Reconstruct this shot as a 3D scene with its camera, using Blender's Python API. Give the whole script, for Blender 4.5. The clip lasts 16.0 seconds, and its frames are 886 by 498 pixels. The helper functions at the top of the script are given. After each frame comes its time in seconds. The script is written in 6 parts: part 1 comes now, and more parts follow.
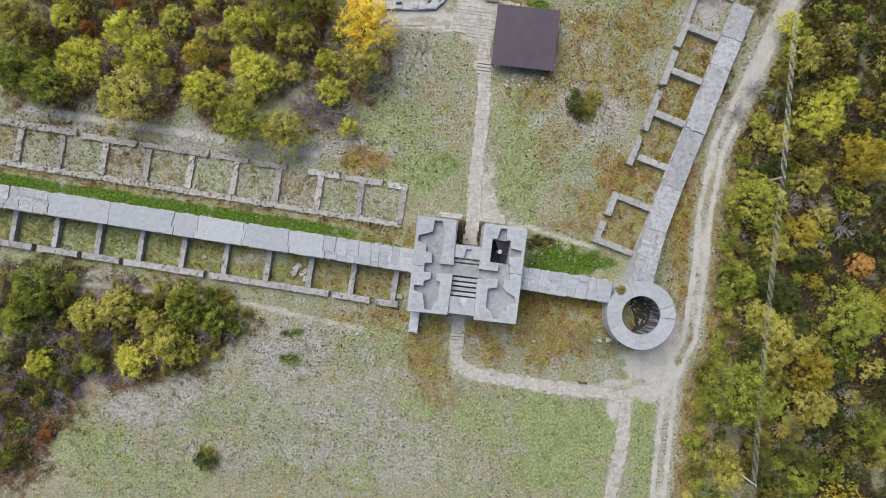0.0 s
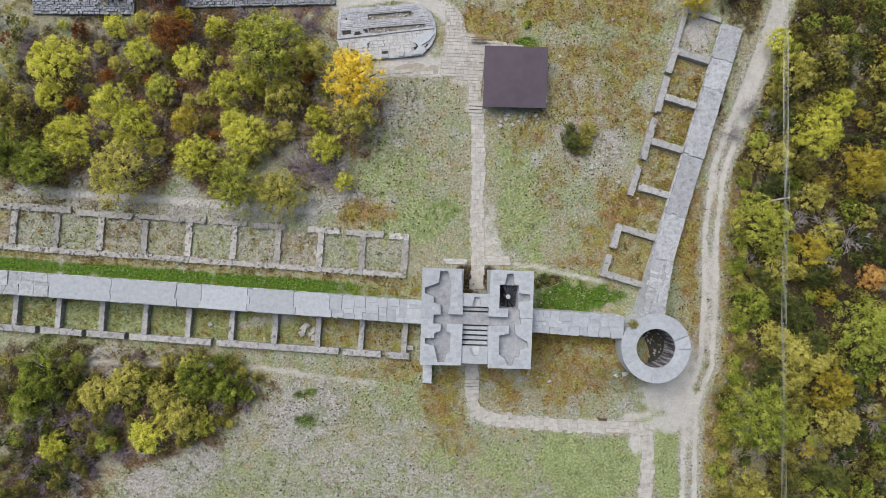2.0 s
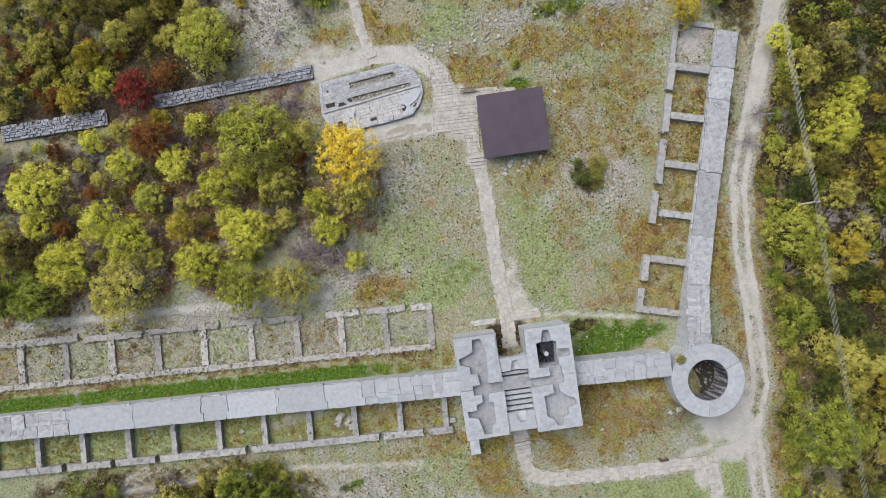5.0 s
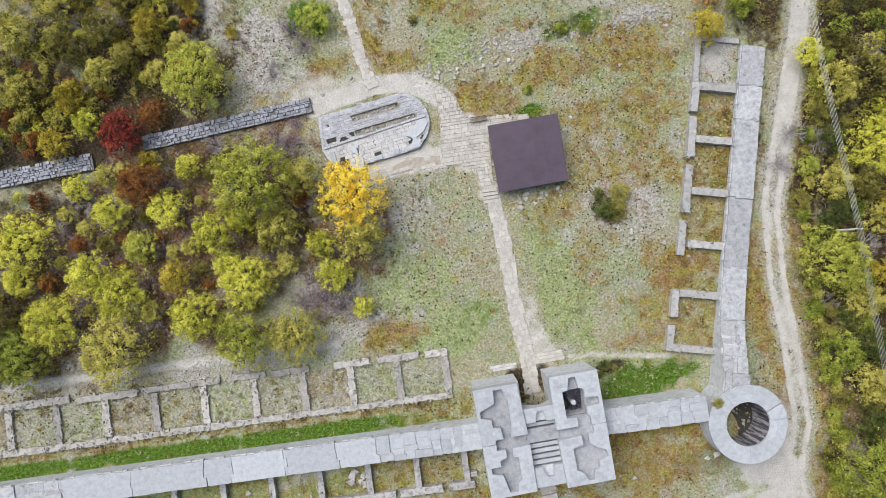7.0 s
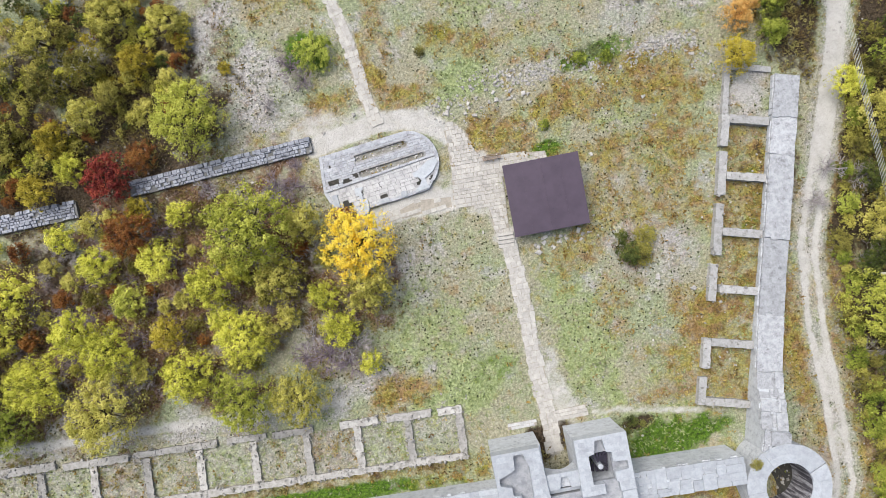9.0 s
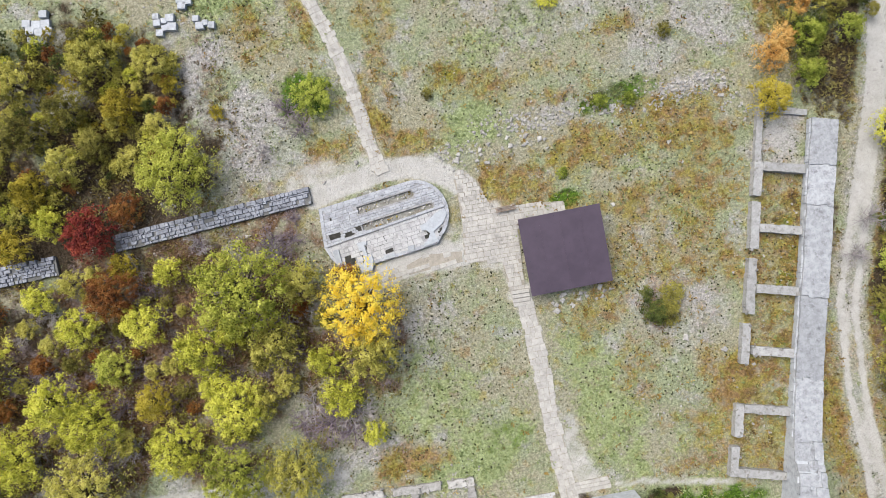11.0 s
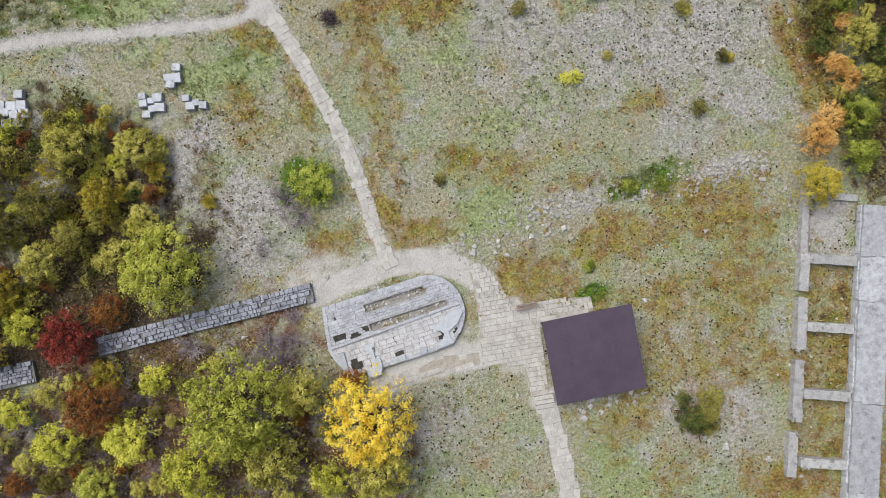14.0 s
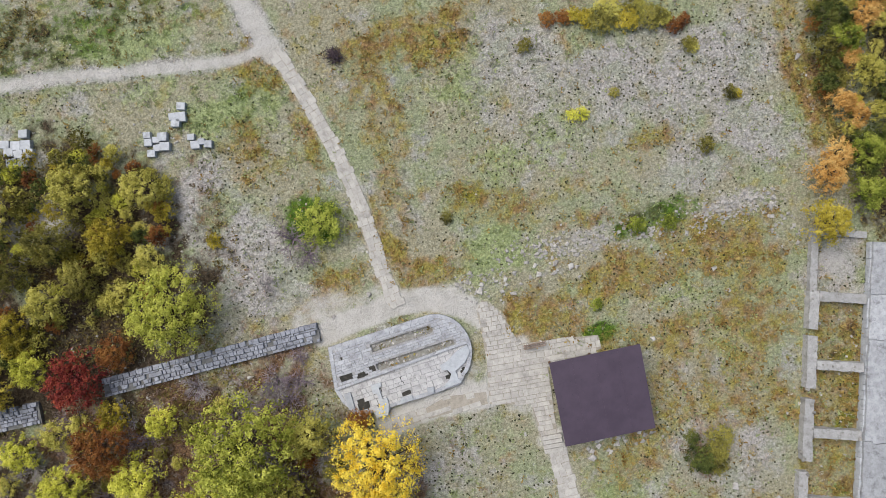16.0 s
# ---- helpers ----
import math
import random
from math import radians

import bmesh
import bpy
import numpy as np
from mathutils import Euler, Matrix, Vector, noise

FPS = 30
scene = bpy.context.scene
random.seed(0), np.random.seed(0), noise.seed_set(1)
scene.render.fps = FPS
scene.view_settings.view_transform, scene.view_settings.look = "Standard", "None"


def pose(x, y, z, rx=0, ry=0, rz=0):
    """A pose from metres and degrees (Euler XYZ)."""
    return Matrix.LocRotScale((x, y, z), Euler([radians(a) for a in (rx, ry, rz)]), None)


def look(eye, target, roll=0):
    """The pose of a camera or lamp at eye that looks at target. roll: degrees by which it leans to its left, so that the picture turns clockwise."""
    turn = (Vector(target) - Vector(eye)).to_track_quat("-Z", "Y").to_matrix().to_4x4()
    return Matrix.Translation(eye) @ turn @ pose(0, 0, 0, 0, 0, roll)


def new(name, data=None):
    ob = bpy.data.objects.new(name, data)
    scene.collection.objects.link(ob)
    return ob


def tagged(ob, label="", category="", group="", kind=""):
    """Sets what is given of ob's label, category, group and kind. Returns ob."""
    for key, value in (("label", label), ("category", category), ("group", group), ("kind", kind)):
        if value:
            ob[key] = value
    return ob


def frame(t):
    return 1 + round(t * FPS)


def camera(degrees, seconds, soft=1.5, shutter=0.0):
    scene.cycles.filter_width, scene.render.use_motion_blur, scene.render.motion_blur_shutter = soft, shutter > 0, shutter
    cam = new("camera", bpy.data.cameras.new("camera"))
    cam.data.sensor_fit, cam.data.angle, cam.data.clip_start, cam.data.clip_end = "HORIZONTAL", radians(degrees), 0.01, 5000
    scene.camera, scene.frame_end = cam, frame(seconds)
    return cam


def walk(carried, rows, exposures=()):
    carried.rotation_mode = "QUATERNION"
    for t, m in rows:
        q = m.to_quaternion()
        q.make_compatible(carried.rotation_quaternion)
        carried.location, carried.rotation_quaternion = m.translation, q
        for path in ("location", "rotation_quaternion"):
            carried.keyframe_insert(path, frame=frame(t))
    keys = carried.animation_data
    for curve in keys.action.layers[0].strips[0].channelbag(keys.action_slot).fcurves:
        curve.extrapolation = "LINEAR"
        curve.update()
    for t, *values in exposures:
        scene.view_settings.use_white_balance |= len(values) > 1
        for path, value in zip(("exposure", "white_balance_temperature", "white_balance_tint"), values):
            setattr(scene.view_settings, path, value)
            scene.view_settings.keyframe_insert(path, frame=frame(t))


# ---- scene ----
cam = camera(76.4, 16.0, 0.5)
METRES, EYE, TILT, LEAN, TURN = 48.0, 69.76, -89.03, -0.15, 0.0
ROWS = [
    (0.0, 0.0, 0.0, 0.0, -0.0, 0.0, -0.0),
    (0.5, -0.004, 0.0042, 0.0244, -0.06, -0.01, 1.71),
    (1.0, -0.0047, 0.0088, 0.0551, -0.04, 0.04, 2.75),
    (1.5, -0.008, 0.0122, 0.0852, -0.09, 0.1, 3.47),
    (2.0, -0.0112, 0.0152, 0.1173, -0.11, 0.14, 4.84),
    (2.5, -0.0151, 0.0177, 0.1464, -0.12, 0.14, 6.31),
    (3.0, -0.0192, 0.0229, 0.1752, -0.12, 0.19, 8.23),
    (3.5, -0.0231, 0.0312, 0.2012, -0.12, 0.22, 9.57),
    (4.0, -0.0277, 0.044, 0.2282, -0.11, 0.26, 11.36),
    (6.5, -0.037, 0.1465, 0.349, -0.04, 0.38, 16.82),
    (7.0, -0.0379, 0.1702, 0.3763, -0.08, 0.35, 16.62),
    (7.5, -0.0376, 0.1923, 0.401, -0.08, 0.37, 16.98),
    (8.0, -0.0365, 0.2163, 0.4282, -0.07, 0.4, 17.44),
    (8.5, -0.0338, 0.2386, 0.4535, -0.04, 0.44, 17.44),
    (9.0, -0.0322, 0.2622, 0.4828, -0.07, 0.41, 17.44),
    (11.5, -0.0121, 0.3752, 0.6301, -0.11, 0.48, 17.64),
    (12.0, -0.0068, 0.3991, 0.6621, -0.1, 0.52, 17.67),
    (12.5, -0.0018, 0.4212, 0.6927, -0.11, 0.53, 17.72),
    (13.0, 0.0044, 0.4411, 0.7283, -0.1, 0.51, 17.76),
    (13.5, 0.0085, 0.4478, 0.7556, -0.11, 0.51, 17.8),
    (14.0, 0.0119, 0.4497, 0.7793, -0.1, 0.58, 17.88),
    (14.5, 0.0149, 0.4516, 0.7984, -0.05, 0.64, 17.93),
    (15.0, 0.018, 0.4532, 0.8164, -0.03, 0.65, 17.99),
    (15.5, 0.021, 0.454, 0.8317, 0.02, 0.67, 18.06),
    (16.0, 0.0241, 0.4543, 0.8473, 0.05, 0.69, 18.11),
]
walk(cam, [(t, pose(0, 0, EYE, TILT, LEAN, TURN) @ pose(METRES * x, METRES * y, METRES * z, 90 + pitch, roll, yaw)) for t, x, y, z, yaw, pitch, roll in ROWS],
     [(0, 0.80), (4, 0.79), (6.5, 1.02), (9, 1.25), (12.5, 1.06), (16, 0.85)])

# ---- world, sun, exposure ----
import mathutils

world = bpy.data.worlds.new("overcast")
scene.world = world
world.use_nodes = True
wn = world.node_tree
sky = wn.nodes.new("ShaderNodeTexSky")
sky.sky_type, sky.sun_disc = "NISHITA", False
sky.sun_elevation, sky.sun_rotation = radians(52), radians(325)
sky.air_density, sky.dust_density, sky.ozone_density = 1.0, 4.0, 1.0
wn.links.new(sky.outputs["Color"], wn.nodes["Background"].inputs["Color"])
wn.nodes["Background"].inputs["Strength"].default_value = 0.066
sun = new("sun", bpy.data.lights.new("sun", "SUN"))
sun.data.energy, sun.data.angle, sun.data.color = 1.85, radians(55), (1.0, 0.97, 0.92)
sun.matrix_world = look((-14, 22, 42), (0, 0, 0))

# ---- materials ----


def nodes(name):
    m = bpy.data.materials.new(name)
    m.use_nodes = True
    return m, m.node_tree, m.node_tree.nodes["Principled BSDF"]


def add(tree, kind, **kw):
    n = tree.nodes.new(kind)
    for k, v in kw.items():
        if k in n.inputs:
            n.inputs[k].default_value = v
    return n


def mix(tree, fac, a, b, blend="MIX"):
    """A colour mix; each of fac, a, b is a socket or a value."""
    n = tree.nodes.new("ShaderNodeMix")
    n.data_type, n.blend_type = "RGBA", blend
    for i, v in ((0, fac), (6, a), (7, b)):
        if isinstance(v, bpy.types.NodeSocket):
            tree.links.new(v, n.inputs[i])
        else:
            n.inputs[i].default_value = v if i == 0 else (*v, 1)
    return n.outputs[2]


def calc(tree, op, a, b=0.0, clamp=False):
    n = tree.nodes.new("ShaderNodeMath")
    n.operation, n.use_clamp = op, clamp
    for i, v in ((0, a), (1, b)):
        if isinstance(v, bpy.types.NodeSocket):
            tree.links.new(v, n.inputs[i])
        else:
            n.inputs[i].default_value = v
    return n.outputs[0]


def span(tree, v, lo, hi):
    n = tree.nodes.new("ShaderNodeMapRange")
    n.interpolation_type = "SMOOTHSTEP"
    tree.links.new(v, n.inputs[0])
    n.inputs[1].default_value, n.inputs[2].default_value = lo, hi
    return n.outputs[0]


def place(tree):
    g = tree.nodes.new("ShaderNodeNewGeometry")
    return g.outputs["Position"]


def grain(tree, scale, detail=3.0, rough=0.6, vec=None):
    n = add(tree, "ShaderNodeTexNoise", Scale=scale, Detail=detail, Roughness=rough)
    tree.links.new(vec or place(tree), n.inputs["Vector"])
    return n.outputs["Fac"]


def bump(tree, bsdf, height, strength, dist):
    n = add(tree, "ShaderNodeBump", Strength=strength, Distance=dist)
    tree.links.new(height, n.inputs["Height"])
    tree.links.new(n.outputs[0], bsdf.inputs["Normal"])


def stone(name, light, dark, stain, spread=0.12, coarse=0.5, moss=0.0, rough=0.9, relief=0.03, stains=0.75, speck=0.4):
    """Weathered stone: two-scale mottling, darker stains, a tint that varies from piece to piece."""
    m, t, b = nodes(name)
    c = mix(t, span(t, grain(t, 2.2), 0.3, 0.7), light, dark)
    c = mix(t, calc(t, "MULTIPLY", span(t, grain(t, coarse, 5.0, 0.7), 0.5, 0.72), stains), c, stain)
    c = mix(t, calc(t, "MULTIPLY", span(t, grain(t, 6.0, 4.0, 0.7), 0.52, 0.68), speck), c, stain)
    if moss:
        c = mix(t, calc(t, "MULTIPLY", span(t, grain(t, 0.9, 6.0, 0.75), 0.56, 0.68), moss), c, (0.13, 0.14, 0.05))
    info = t.nodes.new("ShaderNodeObjectInfo")
    r = calc(t, "ADD", calc(t, "MULTIPLY", info.outputs["Random"], 2 * spread), 1 - spread)
    isle = t.nodes.new("ShaderNodeNewGeometry")
    r = calc(t, "MULTIPLY", r, calc(t, "ADD", calc(t, "MULTIPLY", isle.outputs["Random Per Island"], spread), 1 - spread / 2))
    hsv = t.nodes.new("ShaderNodeHueSaturation")
    t.links.new(c, hsv.inputs["Color"])
    t.links.new(r, hsv.inputs["Value"])
    t.links.new(hsv.outputs[0], b.inputs["Base Color"])
    b.inputs["Roughness"].default_value = rough
    bump(t, b, grain(t, 9.0, 5.0, 0.7), 0.6, relief)
    return m


def foliage(name, tones):
    """Leaves in two or three tones that change from clump to clump and leaf to leaf."""
    m, t, b = nodes(name)
    isle = t.nodes.new("ShaderNodeNewGeometry").outputs["Random Per Island"]
    info = t.nodes.new("ShaderNodeObjectInfo").outputs["Random"]
    ramp = t.nodes.new("ShaderNodeValToRGB")
    ramp.color_ramp.elements[0].color, ramp.color_ramp.elements[1].color = (*tones[0], 1), (*tones[-1], 1)
    ramp.color_ramp.elements[0].position, ramp.color_ramp.elements[1].position = 0.15, 0.85
    if len(tones) == 3:
        ramp.color_ramp.elements.new(0.5).color = (*tones[1], 1)
    k = calc(t, "ADD", calc(t, "MULTIPLY", grain(t, 0.8, 3.0), 1.9), calc(t, "MULTIPLY", isle, 0.36))
    k = calc(t, "ADD", calc(t, "ADD", k, calc(t, "MULTIPLY", info, 0.3)), -0.73)
    t.links.new(k, ramp.inputs[0])
    t.links.new(ramp.outputs[0], b.inputs["Base Color"])
    b.inputs["Roughness"].default_value = 0.75
    b.inputs["Specular IOR Level"].default_value = 0.2
    thin = t.nodes.new("ShaderNodeBsdfTranslucent")
    t.links.new(ramp.outputs[0], thin.inputs["Color"])
    both = t.nodes.new("ShaderNodeMixShader")
    both.inputs[0].default_value = 0.34
    t.links.new(b.outputs[0], both.inputs[1])
    t.links.new(thin.outputs[0], both.inputs[2])
    t.links.new(both.outputs[0], t.nodes["Material Output"].inputs["Surface"])
    return m


def plain(name, a, b2, scale=6.0, rough=0.7, metal=0.0):
    m, t, b = nodes(name)
    t.links.new(mix(t, span(t, grain(t, scale), 0.35, 0.65), a, b2), b.inputs["Base Color"])
    b.inputs["Roughness"].default_value, b.inputs["Metallic"].default_value = rough, metal
    return m


COPING = stone("pale coping render", (0.352, 0.378, 0.413), (0.30, 0.323, 0.354), (0.17, 0.183, 0.203), 0.10, 1.3, stains=0.38, speck=0.25)
ROUGHTOP = stone("rough wall top", (0.375, 0.392, 0.418), (0.275, 0.287, 0.308), (0.125, 0.128, 0.137), 0.14, 1.6)
ASHLAR = stone("pale limestone", (0.44, 0.467, 0.505), (0.36, 0.382, 0.415), (0.21, 0.22, 0.235), 0.08, 1.4)
FLOORING = stone("grey screed", (0.30, 0.312, 0.335), (0.23, 0.244, 0.27), (0.155, 0.165, 0.185), 0.04, 0.8)
LOWWALL = stone("low wall masonry", (0.345, 0.342, 0.343), (0.25, 0.247, 0.248), (0.085, 0.082, 0.08), 0.1, 2.2, 0.15)
RUBBLE = stone("rubble", (0.35, 0.343, 0.33), (0.245, 0.237, 0.223), (0.085, 0.08, 0.07), 0.25, 1.8, 0.3)
FLAG = stone("cream flagstone", (0.425, 0.413, 0.388), (0.355, 0.345, 0.323), (0.23, 0.222, 0.205), 0.09, 0.9)
BLUESTONE = stone("blue grey block", (0.285, 0.303, 0.345), (0.205, 0.218, 0.258), (0.075, 0.081, 0.104), 0.2, 1.8)
MORTAR = stone("grey joint bed", (0.33, 0.332, 0.34), (0.25, 0.252, 0.258), (0.09, 0.09, 0.092), 0.05, 2.5)
FOOTBED = stone("dark joint bed", (0.17, 0.172, 0.175), (0.11, 0.112, 0.11), (0.06, 0.062, 0.05), 0.05, 2.5)
# soil of the tower pit; on church slabs its near-black stands for shade
PITSOIL_SHADE = stone("dark pit soil and gap shade", (0.03, 0.028, 0.024), (0.016, 0.017, 0.013), (0.07, 0.065, 0.055), 0.1, 3.5)
DRYSOIL = stone("grassy soil", (0.25, 0.25, 0.235), (0.18, 0.178, 0.155), (0.13, 0.105, 0.075), 0.05, 1.5)
SAND = stone("sandy bed", (0.34, 0.315, 0.27), (0.27, 0.247, 0.21), (0.16, 0.147, 0.122), 0.03, 1.2)
BARK = plain("bark", (0.10, 0.075, 0.055), (0.05, 0.04, 0.03), 5.0, 0.9)
WEATHERED = plain("weathered bench timber", (0.30, 0.235, 0.19), (0.21, 0.16, 0.125), 5.0, 0.8)
TWIG = plain("grey twigs", (0.38, 0.35, 0.35), (0.25, 0.225, 0.23), 3.0, 0.9)
DARKTWIG = plain("purple brown twigs", (0.27, 0.22, 0.255), (0.16, 0.125, 0.15), 3.0, 0.9)
TIMBER = plain("brown timber", (0.16, 0.09, 0.05), (0.10, 0.06, 0.035), 4.0, 0.7)
IRON = plain("dark iron", (0.03, 0.03, 0.035), (0.015, 0.015, 0.02), 8.0, 0.5, 0.6)
CONCRETE = plain("pole concrete", (0.56, 0.55, 0.53), (0.47, 0.46, 0.44), 3.0, 0.8)
WIRE = plain("aluminium wire", (0.45, 0.46, 0.42), (0.35, 0.36, 0.33), 2.0, 0.45, 0.8)

LEAVES = {
    "lime": foliage("lime leaves", ((0.19, 0.20, 0.026), (0.585, 0.59, 0.088), (0.76, 0.74, 0.15))),
    "moss": foliage("dull olive leaves", ((0.045, 0.043, 0.013), (0.20, 0.185, 0.042), (0.37, 0.34, 0.085))),
    "olive": foliage("olive leaves", ((0.14, 0.13, 0.028), (0.475, 0.445, 0.098), (0.65, 0.605, 0.175))),
    "green": foliage("green leaves", ((0.055, 0.082, 0.012), (0.26, 0.31, 0.046), (0.46, 0.50, 0.10))),
    "dark": foliage("dark green leaves", ((0.02, 0.029, 0.008), (0.095, 0.124, 0.03), (0.224, 0.227, 0.059))),
    "spring": foliage("pale green leaves", ((0.12, 0.138, 0.02), (0.405, 0.435, 0.072), (0.585, 0.595, 0.13))),
    "gold": foliage("gold leaves", ((0.62, 0.40, 0.03), (0.84, 0.62, 0.06), (0.88, 0.75, 0.13))),
    "amber": foliage("amber leaves", ((0.16, 0.13, 0.016), (0.44, 0.365, 0.045), (0.6, 0.51, 0.09))),
    "orange": foliage("orange leaves", ((0.37, 0.194, 0.054), (0.627, 0.367, 0.108), (0.739, 0.518, 0.194))),
    "red": foliage("dark red leaves", ((0.061, 0.011, 0.013), (0.268, 0.048, 0.038), (0.404, 0.099, 0.051))),
    "russet": foliage("russet leaves", ((0.065, 0.026, 0.012), (0.269, 0.106, 0.032), (0.377, 0.192, 0.056))),
}


def ground_material():
    """Dry autumn grass with lush, rusty, bare and littered patches, which the attributes of the sheet lay out."""
    m, t, b = nodes("autumn grass")
    tuft = grain(t, 3.6, 6.0, 0.8)
    fine = grain(t, 10.0, 4.0, 0.8)
    mid = grain(t, 0.75, 6.0, 0.68)

    def weight(name, soft=0.26, frays=1.3):
        a = t.nodes.new("ShaderNodeAttribute")
        a.attribute_name = name
        v = calc(t, "ADD", a.outputs["Fac"], calc(t, "MULTIPLY", calc(t, "ADD", tuft, -0.5), 0.55 * frays))
        v = calc(t, "ADD", v, calc(t, "MULTIPLY", calc(t, "ADD", mid, -0.5), 1.5 * frays))
        return span(t, v, 0.5 - soft, 0.5 + soft)

    def cover(lo, hi, k=tuft, k2=0.9):
        return mix(t, span(t, k, 0.37, 0.63), tuple(0.87 * k2 * v for v in lo), tuple(1.12 * k2 * v for v in hi))

    def blotch(scale, lo, hi, full=1.0):
        return calc(t, "MULTIPLY", span(t, grain(t, scale, 6.0, 0.68), lo, hi), full)

    c = cover((0.27, 0.258, 0.175), (0.395, 0.382, 0.292))
    c = mix(t, blotch(0.13, 0.45, 0.57), c, cover((0.222, 0.252, 0.15), (0.352, 0.387, 0.252)))
    c = mix(t, blotch(0.42, 0.54, 0.65, 0.6), c, cover((0.235, 0.20, 0.045), (0.385, 0.335, 0.105)))
    c = mix(t, blotch(0.33, 0.56, 0.67, 0.6), c, cover((0.225, 0.13, 0.05), (0.37, 0.24, 0.11)))
    c = mix(t, blotch(0.27, 0.53, 0.66, 0.85), c, cover((0.32, 0.315, 0.30), (0.45, 0.445, 0.43)))
    pale = mix(t, blotch(0.3, 0.45, 0.62, 0.75), cover((0.345, 0.332, 0.32), (0.475, 0.46, 0.445)), cover((0.275, 0.30, 0.225), (0.395, 0.42, 0.335)))
    c = mix(t, weight("dry", 0.32, 1.0), c, mix(t, blotch(0.7, 0.57, 0.68, 0.5), pale, cover((0.23, 0.195, 0.08), (0.37, 0.325, 0.165))))
    c = mix(t, calc(t, "MULTIPLY", weight("lush"), 0.92), c, cover((0.22, 0.275, 0.118), (0.375, 0.437, 0.232)))
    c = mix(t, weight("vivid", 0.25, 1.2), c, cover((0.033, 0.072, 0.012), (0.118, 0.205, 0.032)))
    c = mix(t, calc(t, "MULTIPLY", weight("rust", 0.38, 1.5), 0.86), c, mix(t, blotch(0.6, 0.42, 0.58), cover((0.165, 0.09, 0.038), (0.328, 0.20, 0.09)), cover((0.185, 0.155, 0.025), (0.355, 0.30, 0.07))))
    c = mix(t, weight("litter"), c, mix(t, blotch(0.5, 0.35, 0.52), cover((0.13, 0.10, 0.105), (0.31, 0.265, 0.28)), cover((0.075, 0.042, 0.025), (0.24, 0.155, 0.095))))
    # humus, near black so that shade in the tree gaps is painted in
    c = mix(t, weight("mould_shade"), c, cover((0.022, 0.017, 0.012), (0.09, 0.068, 0.045)))
    bare = weight("bare", 0.3, 0.7)
    sand = mix(t, span(t, mid, 0.35, 0.65), (0.435, 0.425, 0.402), (0.505, 0.498, 0.478))
    c = mix(t, bare, c, mix(t, calc(t, "MULTIPLY", span(t, tuft, 0.5, 0.66), 0.35), sand, (0.28, 0.265, 0.23)))
    # short grain of blades, crumbs and small shadows between them, fainter on trodden earth
    grassy = calc(t, "SUBTRACT", 1.0, calc(t, "MAXIMUM", calc(t, "MULTIPLY", bare, 0.8), calc(t, "MULTIPLY", weight("lush"), 0.45)))
    hsv = t.nodes.new("ShaderNodeHueSaturation")
    hsv.inputs["Saturation"].default_value = 1.06
    t.links.new(c, hsv.inputs["Color"])
    t.links.new(calc(t, "ADD", calc(t, "MULTIPLY", calc(t, "ADD", span(t, grain(t, 7.0, 2.0, 0.7), 0.36, 0.64), -0.5), calc(t, "MULTIPLY", grassy, 0.34)), 1.05), hsv.inputs["Value"])
    c = hsv.outputs[0]
    swarm = calc(t, "ADD", calc(t, "MULTIPLY", span(t, grain(t, 0.5, 4.0, 0.7), 0.42, 0.62), 0.55), 0.12)
    c = mix(t, calc(t, "MULTIPLY", span(t, fine, 0.56, 0.64), calc(t, "MULTIPLY", grassy, swarm)), c, (0.06, 0.056, 0.032))
    c = mix(t, calc(t, "MULTIPLY", span(t, calc(t, "SUBTRACT", 1.0, fine), 0.57, 0.68), calc(t, "MULTIPLY", grassy, 0.22)), c, (0.55, 0.53, 0.49))
    t.links.new(c, b.inputs["Base Color"])
    b.inputs["Roughness"].default_value = 0.95
    b.inputs["Specular IOR Level"].default_value = 0.1
    bump(t, b, calc(t, "ADD", tuft, calc(t, "MULTIPLY", fine, 0.6)), 0.9, 0.2)
    return m


GROUND = ground_material()

# ---- building helpers ----


def mesh_of(bm, name, *mats):
    me = bpy.data.meshes.new(name)
    bm.normal_update()
    bm.to_mesh(me)
    bm.free()
    for mat in mats:
        me.materials.append(mat)
    return me


def part(name, bm, material, parent, label=""):
    """Links a bmesh, or a mesh that is already made, as one part of a thing."""
    me = bm if isinstance(bm, bpy.types.Mesh) else mesh_of(bm, name, material)
    ob = new(name, me)
    ob.parent = parent
    return tagged(ob, label)


def thing(name, at, label, category, group="", kind=""):
    ob = new(name)
    ob.empty_display_size = 0.3
    ob.matrix_world = at
    return tagged(ob, label, category, group, kind)


